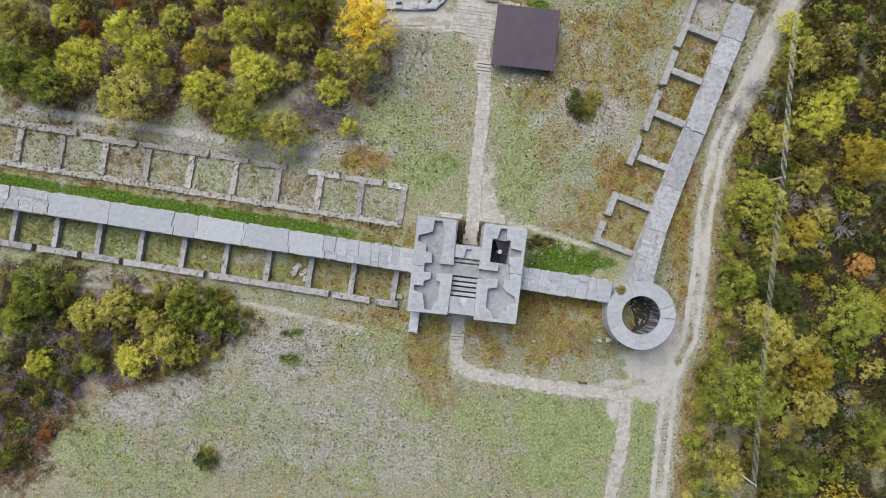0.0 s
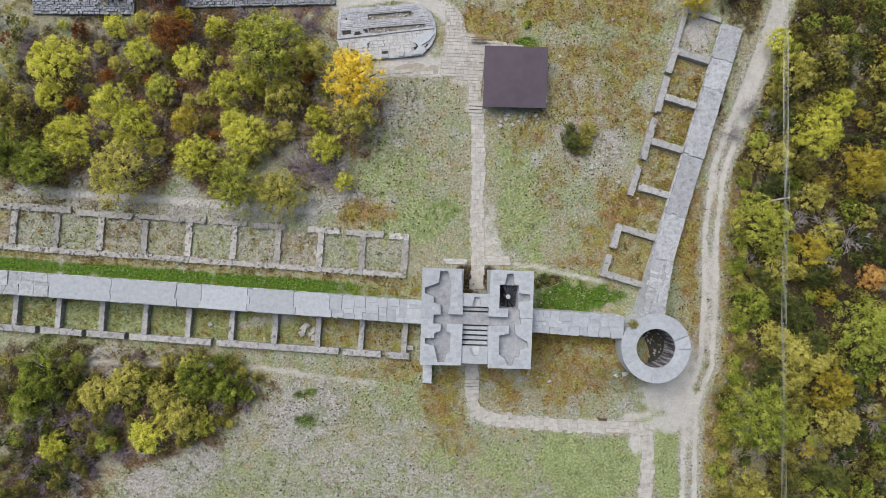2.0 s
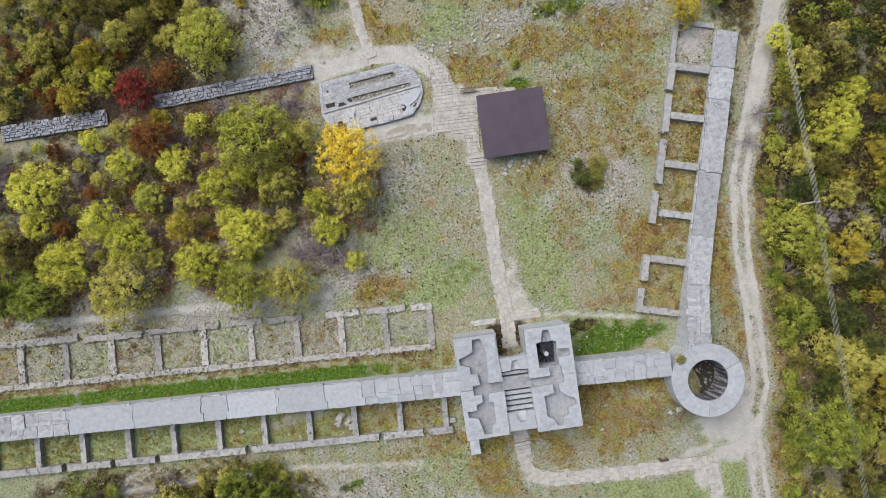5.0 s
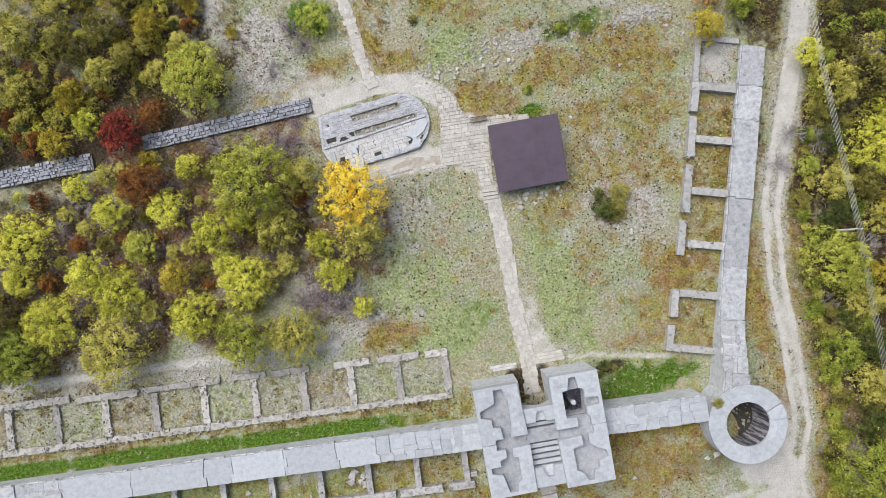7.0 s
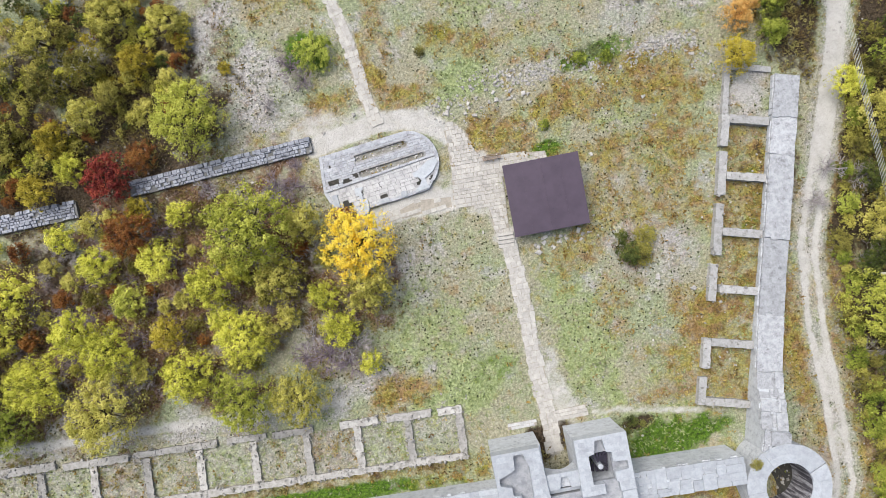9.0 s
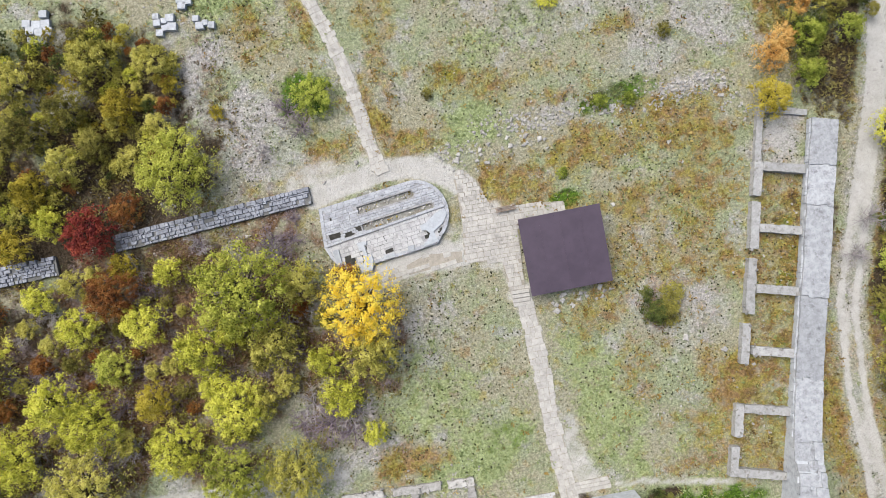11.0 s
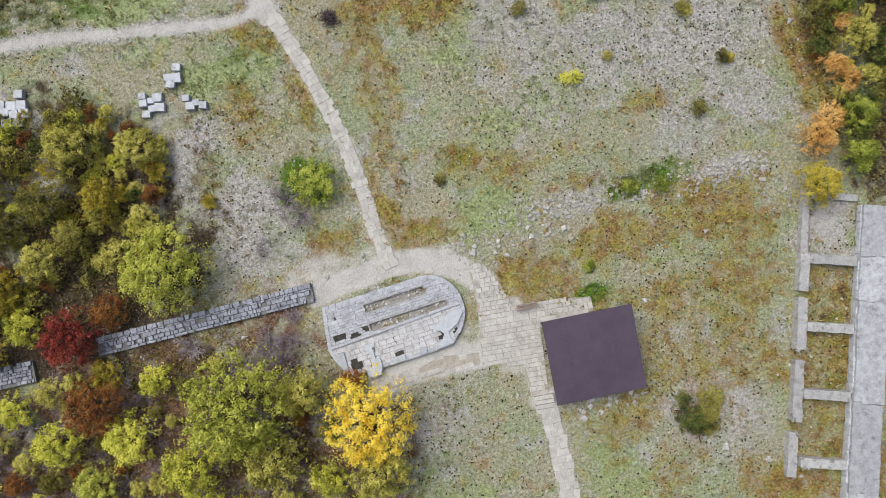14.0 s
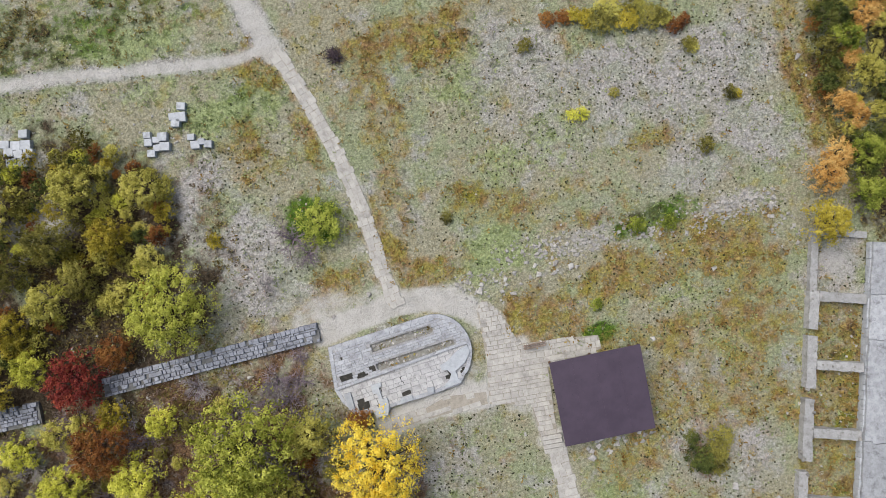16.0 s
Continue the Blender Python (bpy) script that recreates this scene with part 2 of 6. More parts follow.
def prism(bm, poly, z0, z1, chamfer=0.0, holes=()):
    """An upright prism over a polygon, its upper edge worn back by the chamfer."""
    loops = [poly, *holes]
    tops = []
    for pts in loops:
        low = [bm.verts.new((x, y, z0)) for x, y in pts]
        c = Vector((sum(p[0] for p in pts) / len(pts), sum(p[1] for p in pts) / len(pts)))
        if chamfer:
            mid = [bm.verts.new((x, y, z1 - chamfer)) for x, y in pts]
            ins = [Vector(p) + (c - Vector(p)).normalized() * chamfer for p in pts]
            top = [bm.verts.new((*p, z1)) for p in ins]
            rings = (low, mid, top)
        else:
            top = [bm.verts.new((x, y, z1)) for x, y in pts]
            rings = (low, top)
        for a, b in zip(rings, rings[1:]):
            for i in range(len(pts)):
                j = (i + 1) % len(pts)
                bm.faces.new((a[i], a[j], b[j], b[i]))
        tops.append(top)
    if len(loops) == 1 and len(poly) == 4:
        bm.faces.new(tops[0])
    else:
        flat = [v for top in tops for v in top]
        for tri in mathutils.geometry.tessellate_polygon([[v.co.xy.to_3d() for v in top] for top in tops]):
            try:
                bm.faces.new([flat[i] for i in tri])
            except ValueError:
                pass
    bmesh.ops.recalc_face_normals(bm, faces=bm.faces)


def block(bm, x0, x1, y0, y1, z0, z1, chamfer=0.03, rng=None, wobble=0.0):
    j = (lambda: rng.uniform(-wobble, wobble)) if rng else (lambda: 0)
    prism(bm, [(x0 + j(), y0 + j()), (x1 + j(), y0 + j()), (x1 + j(), y1 + j()), (x0 + j(), y1 + j())], z0, z1, chamfer)


def stone_meshes(name, mat, count, seed, wobble=0.07, chamfer=0.06):
    """Unit stones, 1 x 1 x 1 on their base, a little out of square, that pieces share."""
    rng = random.Random(seed)
    made = []
    for _ in range(count):
        bm = bmesh.new()
        j = lambda: rng.uniform(-wobble, wobble)
        prism(bm, [(-0.5 + j(), -0.5 + j()), (0.5 + j(), -0.5 + j()), (0.5 + j(), 0.5 + j()), (-0.5 + j(), 0.5 + j())], 0, 1, chamfer)
        made.append(mesh_of(bm, name, mat))
    return made


def piece(name, me, parent, x, y, z, lx, ly, h, rz=0.0, tx=0.0, ty=0.0):
    ob = new(name, me)
    ob.parent = parent
    ob.location, ob.rotation_euler, ob.scale = (x, y, z), (tx, ty, rz), (lx, ly, h)
    return ob


def inside(x, y, poly):
    odd = False
    for (ax, ay), (bx, by) in zip(poly, poly[1:] + poly[:1]):
        if (ay > y) != (by > y) and x < (bx - ax) * (y - ay) / (by - ay) + ax:
            odd = not odd
    return odd


def along(line, step):
    """Points every step metres along a line of corners, rounded by Chaikin cuts, with the way there."""
    pts = [Vector(p) for p in line]
    for _ in range(2):
        cut = [pts[0]]
        for a, b in zip(pts, pts[1:]):
            cut += [a.lerp(b, 0.25), a.lerp(b, 0.75)]
        pts = cut + [pts[-1]]
    out, rest = [], 0.0
    for a, b in zip(pts, pts[1:]):
        n = (b - a).length
        while rest <= n and n > 0:
            out.append((a.lerp(b, rest / n), (b - a).normalized()))
            rest += step
        rest -= n
    return out


# ---- ground ----
WEST = pose(-3.4, 1.0, 0, 0, 0, -8.94)  # the long wall: x along it to the east, y to the north, from its north face
EAST = pose(21.9, -2.1, 0, 0, 0, 68.5)  # the east wall: x along it to the north, y to the west
GATE = pose(2.95, -1.3, 0, 0, 0, -6.8)

PATH_NORTH = [(3.55, 2.0), (3.82, 4.6), (4.1, 7.75), (4.3, 10.9), (4.62, 14.05), (5.05, 17.1), (5.33, 20.3), (5.4, 23.4)]
PATH_FAR = [(-3.85, 39.2), (-4.12, 43.0), (-4.05, 45.5), (-4.22, 49.7), (-4.8, 53.5), (-5.78, 58.5), (-7.05, 63.3)]
PATH_SOUTH = [(2.1, -6.9), (1.7, -12.9), (3.5, -14.2), (15.3, -16.1), (21.6, -16.8), (22.9, -16.95), (22.75, -18.2), (22.3, -22.4), (20.7, -29.8), (18.5, -38)]
TRACK = [(60, 75), (43.6, 32.4), (39.0, 23.1), (34.5, 13.9), (32.8, 6.2), (32.0, -1.6), (30.7, -9.9), (28.4, -14.1), (27.6, -20.4), (26.6, -29.5), (25, -45)]
GRAVEL = [(-7.3, 63.2), (-7.6, 64.4), (-8.3, 67.2), (-10.0, 75), (-12, 90)]
LANE = [(-7.8, 63.9), (-10.8, 63.8), (-14.8, 64.5), (-21.0, 66.0), (-25.8, 67.2), (-30.8, 67.9), (-60, 72)]
SANDY = [(3.6, 35.2), (1.8, 37.0), (-1.0, 38.7), (-4.0, 39.2), (-7.0, 39.0), (-10.6, 38.6)]
FOOTWAY = [(8.5, 4.4), (11.9, 3.6), (15.5, 2.4), (19.0, 1.3)]
VERGE = [(-46, -3.0), (-42.0, -3.4), (-32.6, -4.4), (-23.6, -5.6), (-16.9, -7.2), (-10, -8.6)]
ROOMSIDE = [(-51.3, 18.6), (-36, 16.2), (-25, 14.4), (-15.7, 12.9)]
APRON = [(1.5, 29.3), (-3.4, 29.9), (-7.5, 29.6)]


def cloth(xs, ys, seed, size):
    """Smooth noise from 0 to 1 on the sheet, of that grain in metres."""
    rng = np.random.RandomState(seed)
    lat = rng.rand(256, 256)
    u, v = xs / size + 500, ys / size + 500
    i, j = np.floor(u).astype(int), np.floor(v).astype(int)
    f, g = u - i, v - j
    f, g = f * f * (3 - 2 * f), g * g * (3 - 2 * g)
    at = lambda a, b: lat[a % 256, b % 256]
    return (at(i, j) * (1 - f) + at(i + 1, j) * f) * (1 - g) + (at(i, j + 1) * (1 - f) + at(i + 1, j + 1) * f) * g


def off_line(xs, ys, line):
    best = np.full(xs.shape, 1e9)
    side = np.zeros(xs.shape)
    for a, b in zip(line, line[1:]):
        d = np.subtract(b, a)
        n = np.hypot(*d)
        s = np.clip(((xs - a[0]) * d[0] + (ys - a[1]) * d[1]) / n**2, 0, 1)
        q = np.hypot(xs - a[0] - s * d[0], ys - a[1] - s * d[1])
        c = ((xs - a[0]) * d[1] - (ys - a[1]) * d[0]) / n
        side = np.where(q < best, c, side)
        best = np.minimum(best, q)
    return best, side


def patches(xs, ys, spots, seed):
    """Soft patches of ground cover: x, y, two radii and how full they are; ragged at the edges."""
    a, b = 0.8 * xs + 0.6 * ys, 0.8 * ys - 0.6 * xs
    rag = (cloth(a, b, seed, 3.0) - 0.5) * 0.9 + (cloth(b, a, seed + 1, 1.2) - 0.5) * 0.6 + (cloth(xs, ys, seed + 2, 0.8) - 0.5) * 0.3
    out = np.zeros(xs.shape)
    for x, y, rx, ry, full in spots:
        d = np.hypot((xs - x) / rx, (ys - y) / ry) + rag
        out = np.maximum(out, full * np.clip(1.5 - d, 0, 1))
    return out


LUSH_SOUTH = [(-14, -21, 20, 7, 0.36), (-4, -13, 6, 3, 0.5), (24.8, -22, 1.5, 6, 0.9), (-7, -9, 7, 2.5, 0.45), (-36, -1, 4, 2, 0.52), (24.5, -24, 2, 8, 0.6), (15.2, -21.3, 6.8, 4.1, 0.95), (5.5, -19.2, 4.1, 2.7, 0.65), (13.8, -26.8, 6.1, 2.7, 0.8), (-44.0, -23.3, 7.5, 3.4, 0.55), (-34.9, -26.8, 10.2, 2.7, 0.5), (-2.9, -17.1, 2.7, 2.7, 0.6), (-9.9, -10.1, 4.1, 2.0, 0.5), (-11.3, -26.1, 4.8, 2.0, 0.45), (-23.1, -19.9, 4.1, 2.0, 0.4)]
LUSH_MIDDLE = [(15, 1.0, 6, 2.4, 0.6), (-46, 0, 6, 2, 0.6), (-5.1, 16.9, 4.7, 6.2, 0.55), (-3.1, 10.5, 5.2, 2.6, 0.85), (9.8, 10.5, 3.6, 5.7, 0.7), (8.9, 16.0, 2.1, 4.2, 0.6), (16.4, 6.7, 3.1, 2.6, 0.45), (22.3, 26.7, 2.4, 2.9, 0.5)]
LUSH_NORTH = [(-13.9, 59.1, 3.0, 2.0, 0.8), (5.5, 40.8, 2.9, 2.0, 0.7), (-20.3, 68.5, 5.4, 2.0, 0.7), (2.5, 40.2, 4.2, 1.6, 0.5), (6.8, 56.0, 2.9, 3.8, 0.55), (8.7, 47.5, 2.9, 2.4, 0.55), (12.6, 48.3, 2.9, 2.9, 0.45), (20.3, 31.4, 2.9, 2.4, 0.45), (-18.8, 63.3, 4.8, 1.4, 0.5), (-10.8, 59.1, 4.3, 4.3, 0.6)]
LUSH = LUSH_SOUTH + LUSH_MIDDLE + LUSH_NORTH
RUST_SOUTH = [(-0.8, -8.6, 1.6, 1.4, 0.85), (4.6, -8.8, 1.6, 1.4, 0.75), (14.2, -8.6, 8.5, 4.8, 0.66), (10.6, -5.6, 2.6, 2.2, 1.0), (15.5, -5.6, 5, 1.2, 0.8), (6.5, -11.5, 2.0, 2.0, 0.8), (13, -12.6, 5, 1.0, 0.6), (-1.2, -12.9, 2.4, 4.1, 0.52), (-5.7, -7.0, 4.1, 1.2, 0.6), (-0.1, -17.1, 2.0, 1.7, 0.5), (-13.4, -7.3, 4.1, 1.0, 0.45)]
RUST_MIDDLE = [(11.5, 20.6, 4.5, 2.2, 0.6), (21.8, 24.0, 5, 6, 0.56), (16.5, 25.0, 3, 4, 0.5), (20, 5.0, 4, 3, 0.55), (31.5, 18, 2.0, 9, 0.8), (29.6, 4, 1.6, 12, 0.85), (33.8, 0, 0.8, 14, 0.6), (22.0, 10.1, 3.1, 2.3, 0.95), (-9.8, 11.9, 3.1, 0.8, 0.9), (23.0, 26.1, 3.1, 3.1, 0.55), (13.3, 13.4, 1.6, 2.6, 0.5), (9.8, 19.0, 1.1, 3.1, 0.5), (15.6, 4.0, 4.2, 0.8, 0.55), (25.1, 28.8, 3.4, 3.8, 0.6), (25.0, 21.2, 1.4, 3.4, 0.75), (13.1, 29.7, 2.9, 1.9, 0.5)]
RUST_NORTH = [(27, 36, 2, 1.2, 0.6), (-1, 53, 1.4, 8, 0.5), (36.8, 46, 0.7, 9, 0.85), (-8, 41.5, 2.0, 1.5, 0.74), (-3.5, 45, 1.2, 2, 0.83), (4.4, 61.2, 5.3, 1.3, 0.75), (-0.3, 57.8, 1.9, 3.4, 0.6), (-0.9, 49.6, 1.1, 5.8, 0.55), (8.4, 43.5, 2.4, 1.3, 0.55), (7.2, 33.6, 4.3, 2.2, 0.7), (15.6, 35.5, 3.8, 1.9, 0.75), (23.1, 35.1, 3.8, 2.4, 0.8), (-7.8, 42.6, 1.9, 1.4, 0.65), (-11.4, 55.7, 2.4, 2.9, 0.4), (35.5, 45.5, 0.9, 5.8, 0.85)]
BRACKEN_NORTH = [(21.6, 45.9, 2.5, 1.0, 0.6), (13.3, 41.1, 2.7, 0.8, 0.56), (4.8, 45.7, 1.7, 1.6, 0.6), (7.0, 59.6, 2.8, 1.6, 0.8), (0.3, 61.3, 3.4, 1.3, 0.72), (0.9, 55.3, 1.2, 3.6, 0.64), (8.4, 44.0, 2.2, 1.6, 0.68), (0.4, 41.0, 3.0, 1.2, 0.76), (-7.1, 42.4, 1.6, 1.3, 0.72), (-2.4, 43.4, 1.0, 1.9, 0.8), (24.1, 36.6, 4.9, 1.3, 0.64), (17.9, 34.8, 5.5, 1.9, 0.6), (6.1, 34.8, 3.0, 1.8, 0.72), (26.4, 32.5, 3.2, 1.3, 0.56), (-6.8, 55.2, 1.2, 3.0, 0.68), (-12.1, 56.7, 2.1, 2.5, 0.6), (-9.3, 62.3, 2.5, 1.9, 0.64)]
BRACKEN_SOUTH = [(12.4, -5.4, 4.2, 1.5, 1.15), (18.2, -6.2, 2.2, 1.2, 0.95), (15.0, -8.0, 4.0, 2.0, 0.72), (22.4, 11.4, 2.4, 1.6, 1.0), (17.7, 28.2, 2.1, 3.2, 0.65), (-1.8, -10.8, 2.0, 3.5, 0.73), (14.6, -5.5, 5.5, 1.2, 0.82), (5.7, -9.7, 2.4, 3.5, 0.69), (13.7, -10.5, 7.1, 3.5, 0.65), (21.4, 11.1, 3.0, 2.5, 0.82), (18.0, 6.0, 1.7, 3.5, 0.6), (-9.6, 12.2, 2.7, 1.5, 0.86)]
RUST = RUST_SOUTH + RUST_MIDDLE + RUST_NORTH + BRACKEN_NORTH + BRACKEN_SOUTH
DRY_SOUTH = [(-13, -20, 18, 7, 0.58), (30, -6, 2, 8, 0.55), (-19.7, -12.2, 5.4, 4.1, 1.0), (-9.9, -19.9, 7.5, 3.4, 0.8), (-15.5, -23.3, 8.2, 4.1, 0.65), (-33.6, -17.8, 8.8, 3.1, 0.8), (6.8, -24.7, 6.1, 2.7, 0.45), (-4.3, -25.4, 6.1, 3.4, 0.6), (-26.6, -24.0, 6.8, 3.4, 0.55), (18.7, -16.4, 4.1, 1.4, 0.5), (-7.1, -14.3, 2.7, 1.7, 0.8)]
DRY_MIDDLE = [(-22, 13.9, 13, 1.3, 0.9), (-47, 19, 6, 1.5, 0.62), (12.4, 18.9, 2.0, 2.0, 0.35), (19.3, 16.1, 2.2, 1.8, 0.6), (-6.3, 23.8, 3.1, 4.7, 0.75), (-2.7, 27.3, 3.1, 2.6, 0.5), (17.5, 26.2, 1.9, 1.9, 0.75), (21.5, 18.3, 2.4, 2.4, 0.85), (-3.5, 24.4, 3.8, 3.4, 0.5), (17.4, 19.4, 2.6, 2.4, 0.8)]
DRY_NORTH = [(24.9, 51.1, 6.4, 3.5, 1.0), (30.2, 43.6, 2.9, 3.5, 0.9), (-13.6, 48.6, 2.9, 2.4, 1.0), (14.0, 52.6, 3.0, 3.0, 0.7), (-14.9, 45.4, 4.2, 4.2, 1.0), (14.2, 40.0, 3.1, 2.1, 0.5), (26.2, 38.4, 4.7, 1.0, 0.7), (-18.8, 53.4, 3.8, 3.4, 1.0), (-14.5, 47.4, 3.8, 2.9, 0.9), (30.4, 50.3, 5.8, 3.8, 0.9), (22.6, 51.9, 5.3, 3.4, 0.85), (12.5, 57.3, 4.3, 2.9, 0.75), (15.7, 49.9, 5.8, 3.8, 0.6), (-0.9, 48.1, 1.7, 3.8, 0.55), (23.9, 42.0, 4.3, 1.9, 0.8), (33.4, 30.4, 2.2, 2.4, 1.0)]
DRY = DRY_SOUTH + DRY_MIDDLE + DRY_NORTH
LITTER = [(-47.3, -15.7, 5.5, 2.6, 0.8), (-39.1, -14.9, 5, 1.2, 0.8), (-26.8, -8.5, 2.4, 3.4, 0.8), (-50.9, -21.0, 4, 3, 0.7), (-36, -9, 11, 5, 0.9), (-29, 29, 17, 11, 1.0), (-46, 25, 8, 8, 1.0), (-52, -17, 6, 9, 0.9), (-12, 22, 3.5, 5, 0.7), (17.4, 19.2, 2.2, 2.0, 0.7), (-17.0, 50, 2.0, 7, 0.4), (24, 61, 8, 3, 0.4), (37, 5, 2.5, 20, 0.6)]
# dark soil patches; under crowns and beside the gate path they paint shade
MOULD_SHADE = [(-18.8, -9.2, 1.2, 0.5, 0.42), (-19.1, -12.2, 1.2, 0.6, 0.42), (12.2, 2.0, 1.7, 0.7, 0.7), (19.9, 39.9, 2.2, 0.7, 0.5), (3.3, 3.3, 1.7, 1.5, 1.3), (-30, 71, 10, 4, 0.42), (-29, 50, 8, 10, 1.0), (-40, 46, 9, 10, 1.0), (-37, -8, 9, 4, 0.6), (-49, -7, 7, 8, 0.8), (-54, -20, 6, 8, 0.6), (47, 0, 10, 45, 1.0), (50, 42, 9, 25, 1.0), (62, 20, 14, 70, 1.0), (-48, 28, 5, 6, 0.6)]
VIVID = [(19.9, 39.9, 2.7, 0.8, 0.68), (-9.1, 48.2, 2.4, 2.2, 0.75), (-18.8, -9.2, 1.8, 0.6, 0.7), (-19.1, -12.2, 1.7, 0.8, 0.7), (29.4, 17.7, 1.1, 0.8, 0.8), (31.5, 23.0, 1.1, 0.7, 0.75), (27.3, 12.2, 0.9, 0.7, 0.6), (15.2, -0.2, 6.5, 1.9, 0.95), (-26, 71, 12, 4, 0.5), (0.0, 11.6, 3.0, 1.4, 0.42), (-30, -5, 2.5, 2, 0.6), (18.9, 39.2, 4.8, 0.9, 0.6), (-11.1, 59.7, 2.9, 3.4, 0.42), (4.6, 46.0, 1.4, 1.2, 0.55), (12.1, 31.3, 1.3, 0.9, 1.0), (-19.0, -12.6, 2.4, 1.7, 0.5), (-13.4, -11.9, 1.7, 1.4, 0.4)]
BARE = [(25.0, -13.8, 2.6, 2.4, 0.95), (28.2, -8.5, 1.4, 3.5, 0.7), (21.3, -18.4, 1.0, 1.4, 0.8), (25.5, -14.0, 1.6, 2.0, 0.9), (0.5, 38.6, 2.2, 1.0, 0.7), (33.6, 30.2, 1.6, 2.0, 0.5), (3.5, 30.5, 3.2, 3.5, 0.9), (5.2, 26.8, 1.2, 3.5, 0.9), (2.4, 36.2, 1.3, 1.8, 0.8), (27.4, -12.6, 2.0, 4.5, 0.85), (25.2, -16.4, 3.2, 1.3, 0.95), (22.0, -15.4, 2.5, 0.7, 0.8), (5.8, 7.8, 1.1, 3.6, 0.62), (-2, 30.5, 4, 1.6, 0.7), (-9.5, 40.5, 4, 1.2, 0.6), (-31, 55, 2.5, 2.5, 0.7), (-24, 0, 4, 1.0, 0.5)]


def cover_of(xs, ys):
    """What covers the ground at each place: lush, rust, dry, litter and bare, each from 0 to 1, and how deep a rut is."""
    lush, rust, dry, litter, bare, vivid, mould_shade = (patches(xs, ys, s, 20 + 3 * k) for k, s in enumerate((LUSH, RUST, DRY, LITTER, BARE, VIVID, MOULD_SHADE)))
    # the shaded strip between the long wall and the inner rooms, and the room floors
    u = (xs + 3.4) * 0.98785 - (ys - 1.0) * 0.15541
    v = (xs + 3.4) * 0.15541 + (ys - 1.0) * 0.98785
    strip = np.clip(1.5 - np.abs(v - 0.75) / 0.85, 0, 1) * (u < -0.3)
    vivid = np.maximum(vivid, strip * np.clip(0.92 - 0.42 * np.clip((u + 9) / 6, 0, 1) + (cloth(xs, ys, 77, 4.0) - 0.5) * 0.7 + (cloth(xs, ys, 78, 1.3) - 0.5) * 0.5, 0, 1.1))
    rooms = ((v < -2.5) & (v > -6.6) & (u < -0.5)).astype(float)
    pick = np.abs(np.sin(np.floor((u + 1.65) / 5.25) * 12.9898)) % 1
    lush = np.maximum(lush, rooms * np.where(u < -14, 0.9, 0.5) * (0.7 + 0.3 * pick))
    vivid = np.maximum(vivid, rooms * np.where(u < -18, 0.26, 0.06) * (0.6 + 0.6 * cloth(xs, ys, 97, 1.6)))
    rust = np.maximum(rust, rooms * np.where(u > -18, 0.5, 0.2 + 0.3 * pick))
    inner = ((v > 3.3) & (v < 7.5) & (u < -2)).astype(float)
    pick = np.abs(np.sin(np.floor((u + 2.4) / 5.35) * 7.233))
    rust, lush = np.maximum(rust, inner * (0.5 - 0.4 * pick)), np.maximum(lush, inner * (0.1 + 0.35 * pick))
    dry = np.maximum(dry, 0.62 * inner)
    band = np.maximum(np.clip(1.4 - np.abs(v - 2.2) / 0.5, 0, 1), np.clip((u + 10) / 4, 0, 1) * np.clip(1.4 - np.abs(v - 1.3) / 1.3, 0, 1))
    rust = np.maximum(rust, 0.5 * band * (u < 0))
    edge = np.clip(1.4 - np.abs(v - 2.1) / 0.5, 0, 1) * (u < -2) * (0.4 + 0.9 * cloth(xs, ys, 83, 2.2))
    rust, mould_shade = np.maximum(rust, 0.6 * edge), np.maximum(mould_shade, 0.42 * edge)
    s = (xs - 21.9) * 0.3665 + (ys + 2.1) * 0.9304
    w = -(xs - 21.9) * 0.9304 + (ys + 2.1) * 0.3665
    cells = ((w > -0.8) & (w < 4) & (s > 3) & (s < 32)).astype(float)
    rust, lush = np.maximum(rust, cells * 0.55), np.maximum(lush, cells * 0.2)
    mould_shade = np.maximum(mould_shade, cells * 0.4 * cloth(xs, ys, 99, 1.8))
    # trodden ways
    for line, half, full in ((GRAVEL, 0.9, 0.9), (LANE, 0.45, 0.85), (SANDY, 1.0, 0.95), (APRON, 1.1, 0.9), (FOOTWAY, 0.22, 0.85), (VERGE, 0.35, 0.62), (ROOMSIDE, 0.5, 0.72)):
        d, _ = off_line(xs, ys, line)
        bare = np.maximum(bare, full * np.clip((half - d) / 0.7 + 0.6, 0, 1))
    for line, half in ((PATH_NORTH, 0.9), (PATH_SOUTH, 1.0), (PATH_FAR, 0.8)):
        d, _ = off_line(xs, ys, line)
        bare = np.maximum(bare, 0.55 * np.clip((half - d) / 0.8 + 0.5, 0, 1))
    for line, half in ((GRAVEL, 1.2), (LANE, 0.7)):
        d, _ = off_line(xs, ys, line)
        dry = np.maximum(dry, 1.2 * np.clip((half - d) / 0.7 + 0.6, 0, 1))
    d, side = off_line(xs, ys, TRACK)
    rut = np.maximum(np.clip(1.4 - np.abs(side - 0.72) / 0.34, 0, 1), np.clip(1.4 - np.abs(side + 0.72) / 0.34, 0, 1)) * (d < 2.4)
    rut = np.maximum(rut, 0.9 * (d < 1.0) * np.clip((ys - 14) / 10, 0, 1))
    rut = np.maximum(rut, 0.62 * (d < 1.0) * np.clip((cloth(xs, ys, 91, 3.0) - 0.25) * 2, 0, 1))
    bare = np.maximum(bare, rut)
    rim = (side < -1.7) & (side > -5.5) & (d < 5.5)
    rust = np.maximum(rust, 0.6 * rim * (0.6 + 0.8 * cloth(xs, ys, 93, 2.5)))
